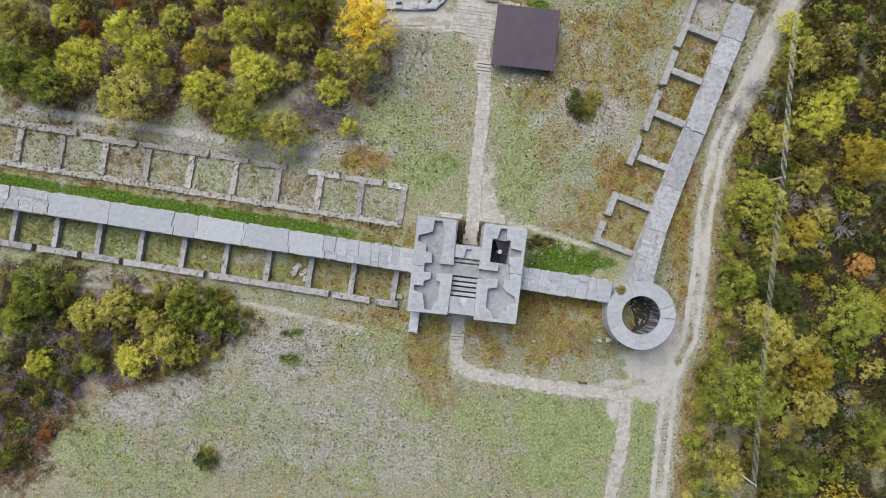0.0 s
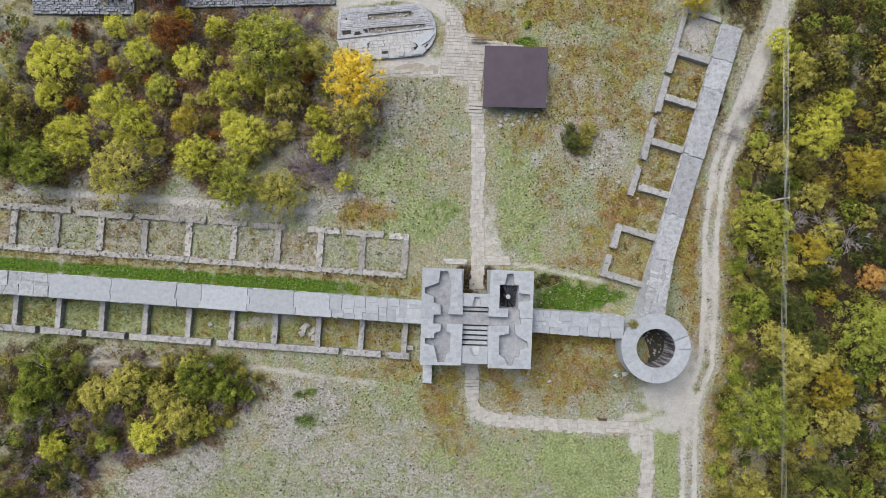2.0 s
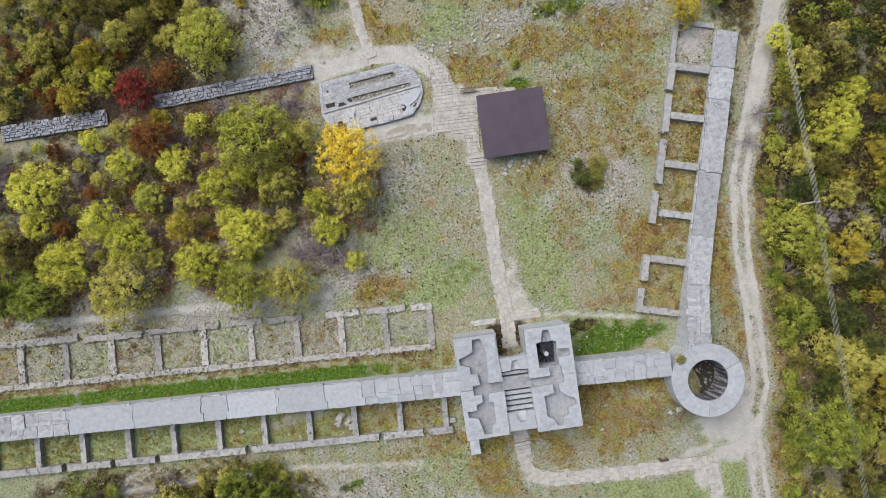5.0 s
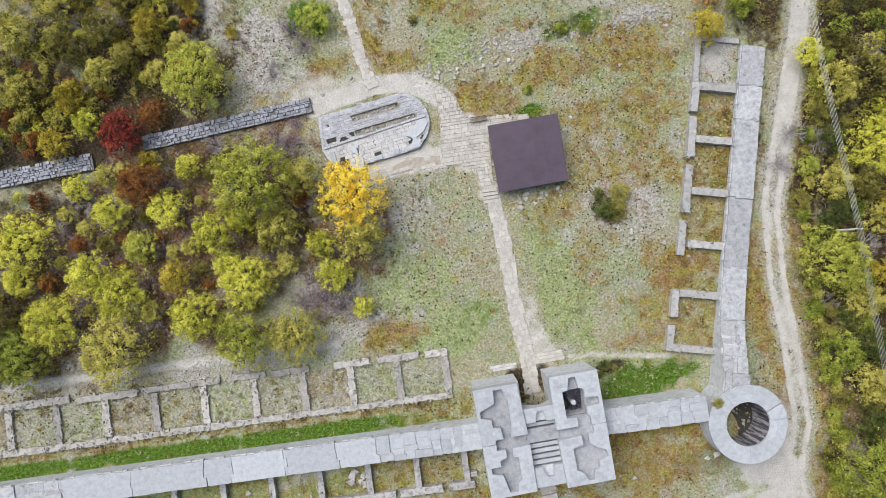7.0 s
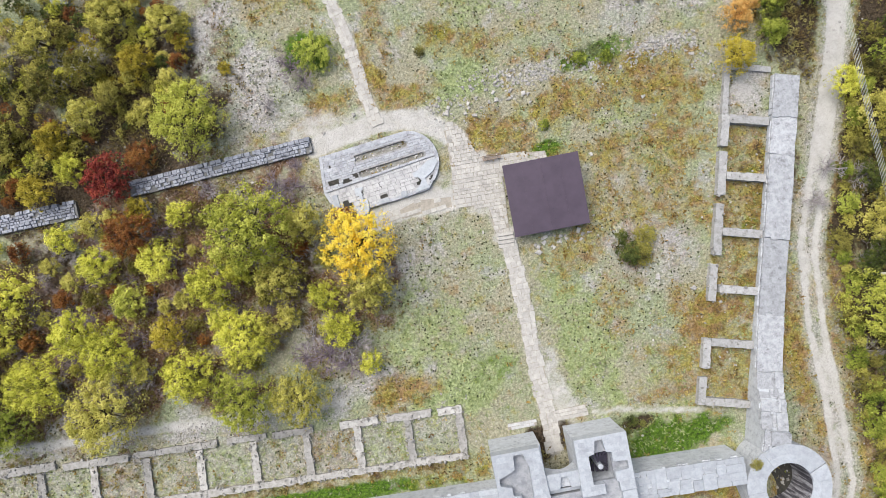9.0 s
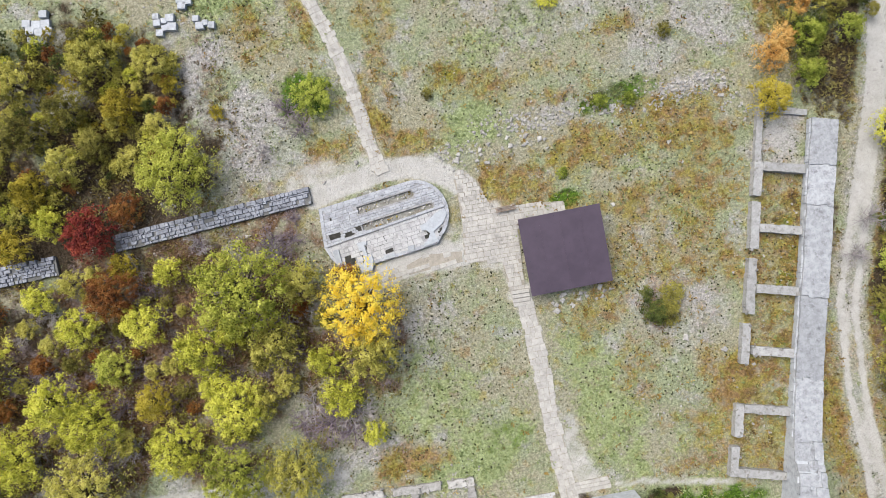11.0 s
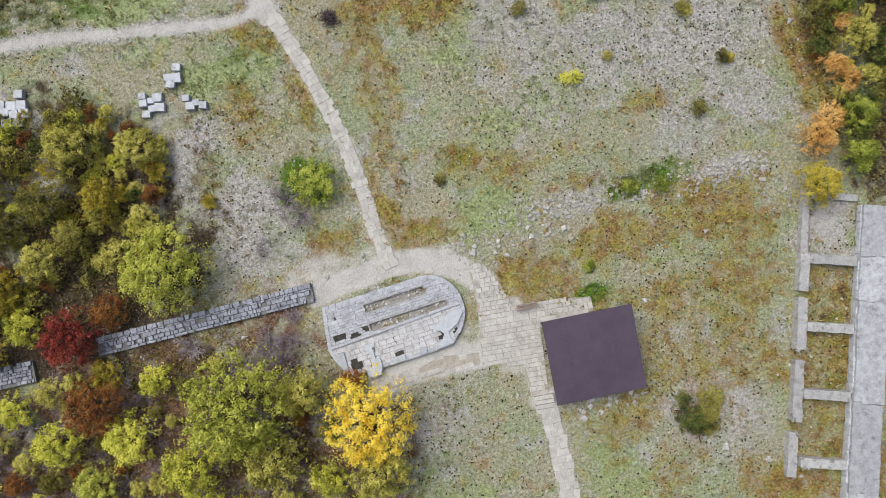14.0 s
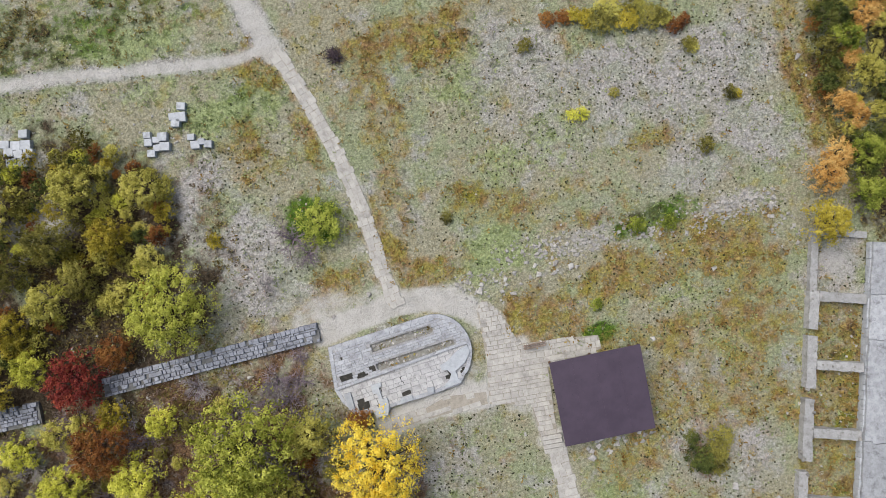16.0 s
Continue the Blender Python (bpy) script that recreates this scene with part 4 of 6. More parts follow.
build_gate()
bm = bmesh.new()
block(bm, -0.55, 0.55, -1.4, 1.2, -0.1, 1.2, 0.03)
tagged(new("buttress", mesh_of(bm, "buttress", ASHLAR)), "short pale stone buttress at the gatehouse foot", "buttress").matrix_world = GATE @ pose(-5.5, -6.95, 0)

# ---- shed ----


def build_shed():
    """A low protective roof of brown sheets on timber posts, falling gently to the south."""
    shed = thing("shelter", pose(10.21, 26.8, 0, 0, 0, -6.3), "open timber shelter with a flat brown sheet roof", "shelter")

    def pitch(bm):
        for v in bm.verts:
            v.co.z += 0.098 * v.co.y
        return bm

    for x0, x1 in ((-3.8, -1.92), (-1.92, 0.0), (0.0, 1.9), (1.9, 3.8)):
        bm = bmesh.new()
        block(bm, x0 + 0.002, x1 - 0.002, -3.58, 3.58, 1.87, 1.95, 0.004)
        sheet = part("roof_sheet", pitch(bm), ROOFING, shed)
        if x0 > -3:
            bm = bmesh.new()
            block(bm, x0 - 0.03, x0 + 0.03, -3.57, 3.57, 1.946, 1.972, 0.008)
            part("seam", pitch(bm), ROOFING, sheet)
        for x in ((x0 + x1) / 2 - 0.5, (x0 + x1) / 2 + 0.45):
            for y in (-3.3, -2.5, -1.5, -0.4, 0.6, 1.7, 2.6, 3.3):
                bm = bmesh.new()
                block(bm, x - 0.025, x + 0.025, y - 0.025, y + 0.025, 1.945, 1.968, 0.008)
                part("roof_screw", pitch(bm), STEEL, sheet)
    for x0, x1, y0, y1 in ((-3.76, 3.76, -3.54, -3.44), (-3.76, 3.76, 3.44, 3.54), (-3.76, -3.66, -3.44, 3.44), (3.66, 3.76, -3.44, 3.44)):
        bm = bmesh.new()
        block(bm, x0, x1, y0, y1, 1.72, 1.866, 0.01)
        part("eave_beam", pitch(bm), TIMBER, shed)
    for x in (-3.5, 0, 3.5):
        for y in (-3.2, 3.2):
            bm = bmesh.new()
            block(bm, x - 0.08, x + 0.08, y - 0.08, y + 0.08, -0.1, 1.73 + 0.098 * y, 0.01)
            part("post", bm, TIMBER, shed)


m, t, b = nodes("brown roof sheet")
t.links.new(mix(t, span(t, grain(t, 0.7, 5.0, 0.6), 0.3, 0.7), (0.047, 0.033, 0.053), (0.064, 0.046, 0.07)), b.inputs["Base Color"])
b.inputs["Roughness"].default_value = 0.6
bump(t, b, grain(t, 6.0), 0.3, 0.02)
ROOFING = m
build_shed()

# ---- trees and shrubs ----


def leaf_cloud(rng, verts, centre, radius, count, size, flat=0.8):
    """A clump of small pointed leaves through a ball's outer half: three corners a leaf."""
    d = rng.normal(0, 1, (count, 3)) + (0, 0, 0.25)
    d /= np.linalg.norm(d, axis=1)[:, None]
    p = np.array(centre) + d * (1, 1, flat) * (radius * rng.uniform(0.15, 1.3, (count, 1)))
    n = d + rng.normal(0, 0.55, (count, 3)) + (0, 0, 0.5)
    n /= np.linalg.norm(n, axis=1)[:, None]
    a = np.cross(n, rng.normal(0, 1, (count, 3)))
    a /= np.linalg.norm(a, axis=1)[:, None]
    b2 = np.cross(n, a)
    s = size * rng.uniform(0.6, 1.4, (count, 1))
    verts.append(np.stack([p - a * s * 0.7 + b2 * s * 0.55, p - a * s * 0.7 - b2 * s * 0.55, p + a * s * 1.2], 1).reshape(-1, 3))


def limb(bm, a, b, ra, rb, n=5):
    d = (b - a).normalized()
    u = d.orthogonal().normalized()
    w = d.cross(u)
    low = [bm.verts.new(a + (u * math.cos(6.283 * k / n) + w * math.sin(6.283 * k / n)) * ra) for k in range(n)]
    top = [bm.verts.new(b + (u * math.cos(6.283 * k / n) + w * math.sin(6.283 * k / n)) * rb) for k in range(n)]
    for k in range(n):
        bm.faces.new((low[k], low[(k + 1) % n], top[(k + 1) % n], top[k]))
    bm.faces.new(top)


def tree_meshes(seed, clumps, leaves, height, size):
    """A trunk with limbs, and the leaves of uneven clumps round the limbs' ends, about 1 m in radius at scale 1."""
    rng, verts = np.random.RandomState(seed), []
    wood = bmesh.new()
    fork = Vector((rng.uniform(-0.04, 0.04), rng.uniform(-0.04, 0.04), height * 0.4))
    limb(wood, Vector((0, 0, -0.05)), fork, 0.07, 0.05, 7)
    lean, sx, sy = rng.uniform(0, 6.28), rng.uniform(0.85, 1.1), rng.uniform(0.85, 1.1)
    for k in range(clumps):
        a = 2.4 * k + lean + rng.uniform(-0.5, 0.5)
        r = math.sqrt((k + 0.5) / clumps) * rng.uniform(0.55, 0.92)
        z = height * (0.93 - 0.5 * r * r + rng.uniform(-0.22, 0.1))
        c = Vector((r * math.cos(a) * sx, r * math.sin(a) * sy, z))
        if k % 3 == 0:
            limb(wood, fork, c, 0.03, 0.008, 3)
        leaf_cloud(rng, verts, c, rng.uniform(0.11, 0.24) * (26 / clumps) ** 0.4, leaves, size)
    # single leaves between the clumps fill the dome
    loose_leaves = int(clumps * leaves * 0.22)
    r, a = np.sqrt(rng.rand(loose_leaves)) * 0.97, rng.uniform(0, 6.283, loose_leaves)
    for rk, ak in zip(r[::6], a[::6]):
        leaf_cloud(rng, verts, (rk * math.cos(ak) * sx, rk * math.sin(ak) * sy, height * (0.86 - 0.5 * rk * rk + rng.uniform(-0.2, 0.12))), 0.09, 6, size)
    return mesh_of(wood, "trunk", BARK), np.concatenate(verts)


def crown_mesh(verts, mat):
    me = bpy.data.meshes.new("crown")
    me.from_pydata(verts.tolist(), [], np.arange(len(verts)).reshape(-1, 3).tolist())
    me.materials.append(mat)
    return me


FORMS = {size: [tree_meshes(40 + 10 * s + k, n + 3 * k, leaves, 1.2 + 0.1 * k, leaf) for k in range(3)] for s, (size, n, leaves, leaf) in enumerate((("small", 34, 62, 0.047), ("medium", 66, 64, 0.034), ("large", 130, 70, 0.0228), ("far", 30, 20, 0.068)))}
KINDS = {(k, size): [(wood, crown_mesh(verts, mat)) for wood, verts in forms] for k, mat in LEAVES.items() for size, forms in FORMS.items() if size != "far"}
WORDS = {"lime": "yellow-green leafy tree in early autumn colour", "olive": "olive-yellow leafy tree, thinning in autumn", "green": "green leafy tree with yellowing tips",
         "dark": "dark green leafy shrub or tree, dense crown", "spring": "pale green leafy tree turning yellow", "gold": "bright golden-yellow autumn tree with dense crown", "amber": "amber-yellow autumn tree with dense crown", "orange": "orange autumn tree with dense crown",
         "moss": "dull olive-green leafy tree, thinning crown", "red": "dark red autumn shrub with dense leaves", "russet": "russet-brown autumn shrub with dense leaves"}
trees_rng = random.Random(7)
SITES = []


def tree(kind, x, y, r, tall=None, name="tree", group="trees of the wood"):
    rng = trees_rng
    wood, crown = rng.choice(KINDS[kind, "small" if r < 1.8 else "medium" if r < 3.1 else "large"])
    ob = thing(name, pose(x, y, -0.03, 0, 0, rng.uniform(0, 360)), WORDS[kind], "tree" if name == "tree" else "shrub", group)
    h = tall or rng.uniform(0.95, 1.2)
    ob.scale = (r, r * rng.uniform(0.9, 1.1), r * h)
    part("trunk", wood, BARK, ob)
    part("crown", crown, None, ob)
    SITES.append((x, y, r))
    return ob


GROVE = {
    "green": [(-47.4, 21.0, 2.9), (-50.5, 22.7, 3.0)],
    "lime": [(-28.6, 20.3, 2.7), (-13.2, 20.3, 2.1), (-11.4, 16.1, 1.3), (-13.7, 23.9, 1.7), (-28.6, 32.0, 2.3), (-34.1, 33.4, 2.1), (-38.2, 27.5, 2.5), (-35.3, 24.8, 2.7), (-24.1, 28.2, 2.4), (-24.0, 24.5, 1.8),
             (-22.5, 22.2, 2.7), (-44.0, 32.9, 3.0), (-43.2, 23.8, 3.0), (-45.7, 29.1, 1.8), (-25.3, 36.0, 1.4), (-37.3, 37.1, 1.5), (-34.3, 43.5, 1.7)],
    "olive": [(-13.8, 31.3, 2.1), (-9.3, 23.2, 2.5), (-37.4, 19.4, 3.3), (-19.0, 15.2, 2.8), (-17.5, 26.8, 2.5), (-50.6, 28.1, 3.0), (-20.3, 22.1, 1.8)],
    "gold": [(-8.9, 27.6, 3.5)],
    "spring": [(-21.4, 44.6, 3.5), (-18.4, 32.1, 4.3), (-24.1, 16.5, 3.0), (-32.5, 29.1, 1.8)],
    "amber": [(-29.7, 24.9, 1.8), (-29.2, 37.5, 1.4), (-38.3, 42.4, 1.9)],
    "red": [(-30.9, 41.4, 2.5)],
    "russet": [(-30.4, 35.4, 2.6), (-27.4, 42.7, 1.6), (-9.6, 30.9, 1.1)],
}
THICKET = {
    "green": [(-48.2, -3.5, 4.0), (-30.2, -5.5, 3.6), (-27.1, -7.2, 2.8), (-51.5, -7.5, 2.7)],
    "olive": [(-38.8, -5.8, 3.4), (-32.1, -10.2, 3.4), (-42.2, -6.8, 3.0), (-35.0, -7.5, 2.6)],
    "lime": [(-36.8, -12.1, 3.0), (-48.1, -12.5, 2.5), (-30.5, -11.5, 2.0)],
}
OAKS = [(-26.5, 56.9, 3.2), (-21.2, 55.1, 2.6), (-30.0, 53.2, 2.7), (-25.1, 52.0, 2.7), (-31.5, 48.3, 2.7), (-25.8, 46.9, 1.9), (-22.5, 49.3, 2.0), (-34.5, 52, 3.0), (-35, 47, 2.6), (-34, 57, 3), (-39, 55, 3), (-40, 49, 3), (-28.5, 49.5, 2.2)]
EDGE = {
    "green": [(34.7, -15.5, 4.6), (48.2, -6.8, 4.0), (35.6, -2.8, 2.8), (50.7, -20.2, 3.0), (39.4, 48.8, 1.7), (37.9, 39.0, 1.8), (36.7, 35.6, 1.6), (37.9, 36.0, 1.2)],
    "spring": [(37.4, 6.6, 3.8)],
    "lime": [(45.4, 17.0, 3.5), (42.6, 28.6, 1.9), (48.5, 20.5, 2.4)], "amber": [(50.4, 12.0, 3.4), (44.1, -13.5, 3.0), (32.8, 34.6, 2.3)],
    "olive": [(33.4, -24.0, 2.4), (34.4, -26.0, 2.2), (43.8, 24.5, 2.7), (40.5, 14.5, 2.2), (39.8, 1.5, 2.3), (44.5, 9.5, 2.3), (39.4, -12.2, 2.3), (44.0, -17.5, 3.0), (38.1, -7.0, 2.7), (40.2, 45.6, 1.9)],
    "moss": [(37.5, 48.5, 1.6)],
    "dark": [(37.6, 37.6, 1.3), (38.8, 51.0, 1.8), (36.9, 45.6, 1.2)],
    "orange": [(50.9, -0.8, 1.9), (34.2, 38.4, 2.0), (37.4, 43.7, 1.5), (38.4, 42.2, 1.3), (36.0, 39.6, 1.5), (39.6, 47.2, 1.3)],
}
for table in (GROVE, THICKET, EDGE):
    for kind, spots in table.items():
        for x, y, r in spots:
            tree(kind, x, y, (1.2 if table is GROVE else 0.88 if table is THICKET else 1.05) * r)
for k, (x, y, r) in enumerate(OAKS):
    tree(("olive", "olive", "moss", "amber", "olive")[k % 5], x, y, 0.82 * r)


FAR = {}


def far_tree(kind, x, y, r, rng):
    """A tree deep in the wood: its crown goes into the one mesh of the far wood."""
    verts = rng.choice(FORMS["far"])[1]
    a = rng.uniform(0, 6.283)
    c, s = math.cos(a) * r, math.sin(a) * r
    FAR.setdefault(kind, []).append(np.stack([verts[:, 0] * c - verts[:, 1] * s + x, verts[:, 0] * s + verts[:, 1] * c + y, verts[:, 2] * r * rng.uniform(0.95, 1.2)], 1))
    SITES.append((x, y, r))


def fill(poly, count, radii, kinds, gap, seed, deep=1e9):
    rng = random.Random(seed)
    xs, ys = [p[0] for p in poly], [p[1] for p in poly]
    tries = 0
    while count and tries < 6000:
        tries += 1
        x, y, r = rng.uniform(min(xs), max(xs)), rng.uniform(min(ys), max(ys)), rng.uniform(*radii)
        if inside(x, y, poly) and abs(y - 39.9 + 0.0605 * (x + 29.8)) > 1.2 + 0.7 * r and all(math.hypot(x - a, y - b) > gap * (r + c) for a, b, c in SITES):
            far_tree(rng.choice(kinds), x, y, r, rng) if abs(x) > deep else tree(rng.choice(kinds), x, y, r)
            count -= 1


EASTWOOD = [(30.5, -40), (30.2, -29), (31.0, -20), (32.0, -15), (34.2, -9.5), (35.0, -1.6), (35.7, 6), (37.4, 13.9), (41.6, 23), (45.4, 31), (51, 44), (57, 60), (60, 60), (60, -40)]
LOW = ["olive", "moss", "lime", "olive", "moss", "russet"]
fill([(-56, 22), (-56, 40), (-40, 46), (-24, 38), (-13, 31), (-12, 24), (-22, 19)], 60, (0.8, 1.7), LOW, 0.62, 53, 47)
fill([(-56, -1), (-26, -4.5), (-23.5, -7), (-27, -12), (-36, -14), (-45, -16), (-56, -30)], 120, (0.7, 1.5), ["moss", "green", "olive", "green", "moss", "moss", "dark"], 0.31, 54, 47)
fill([(-56, 40), (-34, 45), (-22, 47), (-19, 56), (-25, 61), (-56, 64)], 420, (0.5, 1.15), ["olive", "moss", "olive", "lime", "amber", "russet", "olive", "dark"], 0.33, 55, 24)
fill([(34.8, 36), (37.2, 45), (38.5, 60), (44, 70), (52, 52), (47, 42), (41, 33)], 110, (0.7, 1.6), ["moss", "dark", "orange", "amber", "moss", "green", "dark", "olive"], 0.4, 52, 46)
for k in range(44):
    f = k / 43
    x, y = [(a[0] + (b[0] - a[0]) * (f * 8 % 1), a[1] + (b[1] - a[1]) * (f * 8 % 1)) for a, b in [(EASTWOOD[min(int(f * 8), 7) + 1], EASTWOOD[min(int(f * 8), 7) + 2])]][0]
    tree(("olive", "green", "moss", "olive", "green")[k % 5], x - 0.2 + 1.0 * ((k * 3) % 4) / 3, y, 0.8 + 0.9 * ((k * 7) % 5) / 4, 0.8, "shrub", "shrubs along the track")
fill(EASTWOOD, 270, (1.0, 2.9), ["olive", "moss", "green", "olive", "moss", "dark", "green", "moss", "amber", "moss", "olive", "dark", "moss", "green", "dark"], 0.5, 51, 44.5)
names = sorted(FAR)
far_me = bpy.data.meshes.new("far_wood")
far_verts = np.concatenate([v for k in names for v in FAR[k]])
far_me.from_pydata(far_verts.tolist(), [], np.arange(len(far_verts)).reshape(-1, 3).tolist())
for k in names:
    far_me.materials.append(LEAVES[k])
far_me.polygons.foreach_set("material_index", np.concatenate([np.full(len(v) // 3, i, np.int32) for i, k in enumerate(names) for v in FAR[k]]))
tagged(new("far_wood", far_me), "dense mixed autumn wood, green to yellow", "wood", kind="stuff")

SHRUBS = {"moss": [(17.8, 18.2, 1.4), (18.7, 19.9, 1.5), (25.8, 43.9, 0.95), (29.3, 47.6, 0.8), (13.7, 57.0, 0.9), (20.6, 57.0, 1.5), (24.8, 56.0, 1.4), (27.3, 52.7, 0.9), (19.8, 50.7, 0.6), (2.6, 44.9, 0.7)], "dark": [(16.7, 18.8, 1.7), (11.9, 2.4, 0.75), (11.0, 1.6, 0.5), (12.8, 1.9, 0.5), (-28.7, -24.4, 1.9), (16.6, 20.6, 0.8)], "green": [(-7.7, 47.8, 2.5), (18.0, 39.2, 1.0), (20.6, 38.6, 1.1), (12.5, 33.8, 0.8)], "olive": [(18.5, 18.5, 0.8), (21.5, 57.8, 1.5), (23.9, 57.2, 1.4), (25.8, 55.6, 1.1), (27.6, 52.4, 0.7), (-28.5, -24.0, 1.3)], "lime": [(15.7, 49.9, 0.7), (16.6, 49.8, 0.8)],
          "russet": [(16.2, 58.6, 0.9), (17.6, 58.3, 1.0), (26.6, 54.6, 1.0), (27.6, 54.9, 0.7), (-48.6, -21.4, 1.5), (37.8, 47.5, 0.9), (38.0, 51, 1.0), (37.0, 45.0, 0.8)], "amber": [(29.9, 47.3, 0.6), (18.6, 58.2, 1.0), (19.4, 57.6, 1.1), (22.8, 56.4, 1.4), (-17.0, 49.2, 0.9)]}
for kind, spots in SHRUBS.items():
    for x, y, r in spots:
        tree(kind, x, y, r, 0.55, "shrub", "shrubs in the grass")


plant = tree("moss", 20.95, -3.6, 0.7, 0.5, "shrub", "shrubs in the grass")
plant.location.z = 3.74


def twig_mesh(seed):
    """A leafless shrub: forked thin twigs that spread from one foot, about 1 m in radius at scale 1."""
    rng = random.Random(seed)
    bm = bmesh.new()
    for _ in range(19):
        a, up = rng.uniform(0, 6.283), rng.uniform(0.35, 1.3)
        d = Vector((math.cos(a) * math.cos(up), math.sin(a) * math.cos(up), math.sin(up)))
        p = d * rng.uniform(0.45, 0.75)
        limb(bm, Vector((0, 0, 0)), p, 0.026, 0.016, 3)
        for _ in range(5):
            q = p + (d + Vector((rng.gauss(0, 0.6), rng.gauss(0, 0.6), rng.gauss(0.1, 0.4)))).normalized() * rng.uniform(0.2, 0.42)
            limb(bm, p, q, 0.016, 0.009, 3)
            for _ in range(2):
                e = q + (q - p + Vector((rng.gauss(0, 0.2), rng.gauss(0, 0.2), rng.gauss(0, 0.15)))).normalized() * 0.18
                limb(bm, q, e, 0.010, 0.006, 3)
    return mesh_of(bm, "twigs", TWIG)


TWIGS = [twig_mesh(70 + k) for k in range(3)]
DARK_TWIGS = [me.copy() for me in TWIGS]
for me in DARK_TWIGS:
    me.materials[0] = DARKTWIG
EDGE_SHRUBS = [(49.4, 4.0, 2.4), (45.2, 1.9, 2.6), (47.8, -12.5, 2.2), (50.5, -18.6, 2.4), (36.4, 18.1, 1.5), (46.0, 14.3, 1.8), (41.5, 19.0, 1.9), (40.2, 11.5, 1.8), (42.6, 6.8, 2.0), (36.9, 2.0, 1.5), (43.5, -8.5, 2.0), (36.5, -20.5, 1.8), (39.0, 21.0, 1.8), (46.5, 6.0, 2.4), (48.0, -15.5, 2.6), (42.0, -20.5, 2.2), (45.5, -22.0, 2.4), (49.0, 27.0, 2.2)]
BARE_SHRUBS = [(-12.6, 18.3, 2.4), (-14.2, 19.6, 2.2), (-15.4, 17.8, 2.2), (-16.4, 20.2, 2.0), (-13.6, 16.6, 1.8), (-17.8, 18.6, 1.8), (-42.0, 19.1, 1.6), (-47.1, -12.4, 1.5), (-22.8, 21.9, 1.5), (-13.5, 28.5, 1.6), (-44.5, -9.5, 2.0), (-41.0, -10.0, 1.9), (-46.0, -14.0, 2.0), (-43.0, -13.0, 1.8), (-49.5, -11.0, 2.0), (-47.0, -17.5, 1.8), (-52.0, -14.5, 2.2), (-33.4, -8.6, 2.0), (-28.6, -9.4, 1.7), (-25.3, -8.0, 1.6), (-38.5, -3.2, 1.5), (-40.8, -4.4, 1.7), (-10.6, 47.2, 1.8), (-9.6, 45.6, 1.5), (-14.0, 44.2, 1.2)] + EDGE_SHRUBS
BARE_SHRUBS += [(-46.5, -12.6, 1.7), (-44.9, -14.1, 1.5), (-49.5, -9.1, 1.8), (-47.1, -10.2, 1.7), (-52.0, -10.7, 1.7), (-48.0, -16.3, 1.6), (-50.8, -16.9, 1.5), (-53.0, -20.2, 1.8), (-49.9, -21.0, 1.5), (-44.6, -15.8, 1.4), (-41.1, -14.5, 1.5), (-38.0, -14.4, 1.3), (-47.4, -7.1, 1.4), (-26.7, -7.4, 1.4), (-25.8, -9.9, 1.3), (-27.0, -6.0, 1.2), (-33.4, -9.9, 1.4), (-29.3, -11.8, 1.3)]
for k in range(84):
    x, y = trees_rng.uniform(-50, -13), trees_rng.uniform(18, 39)
    if y < 38 + (x + 30) * 0.02 and y > 17 - (x + 13) * 0.1:
        BARE_SHRUBS.append((x, y, trees_rng.uniform(0.9, 1.8)))
for k, (x, y, r) in enumerate(BARE_SHRUBS):
    ob = tagged(new("bare_shrub", (TWIGS if x > 0 or k % 3 == 0 else DARK_TWIGS)[k % 3]), "leafless grey twiggy shrub in the wood" if x > 0 or k % 3 == 0 else "leafless purple-brown twiggy shrub in the wood", "shrub", "leafless shrubs")
    ob.matrix_world = pose(x, y, -0.02, 0, 0, 77 * k) @ Matrix.Diagonal((r, r, r * 0.8, 1))

# ---- ground cover ----


def scatter(name, count, seed, area, chance, shape, mat, label, size):
    """Many small tufts or stones as one object; chance gives, place by place, how likely one stands there."""
    rng = np.random.RandomState(seed)
    xs, ys = rng.uniform(area[0], area[1], count), rng.uniform(area[2], area[3], count)
    keep = rng.rand(count) < chance(xs, ys)
    xs, ys = xs[keep], ys[keep]
    n = len(xs)
    r = size * rng.uniform(0.5, 1.4, n)
    turn = rng.uniform(0, 6.283, n)
    base = np.array(shape[0])
    lim = rng.normal(0, 0.16, (n, len(base), 3))
    pts = base[None] + lim
    c, s = np.cos(turn)[:, None], np.sin(turn)[:, None]
    px = (pts[..., 0] * c - pts[..., 1] * s) * r[:, None] + xs[:, None]
    py = (pts[..., 0] * s + pts[..., 1] * c) * r[:, None] + ys[:, None]
    pz = pts[..., 2] * r[:, None] - 0.01 + rise(xs, ys)[:, None]
    verts = np.stack([px, py, pz], -1).reshape(-1, 3)
    faces = (np.array(shape[1])[None] + (np.arange(n) * len(base))[:, None, None]).reshape(-1, 3)
    me = bpy.data.meshes.new(name)
    me.from_pydata(verts.tolist(), [], faces.tolist())
    me.materials.append(mat)
    tagged(new(name, me), label, "ground cover", kind="stuff")


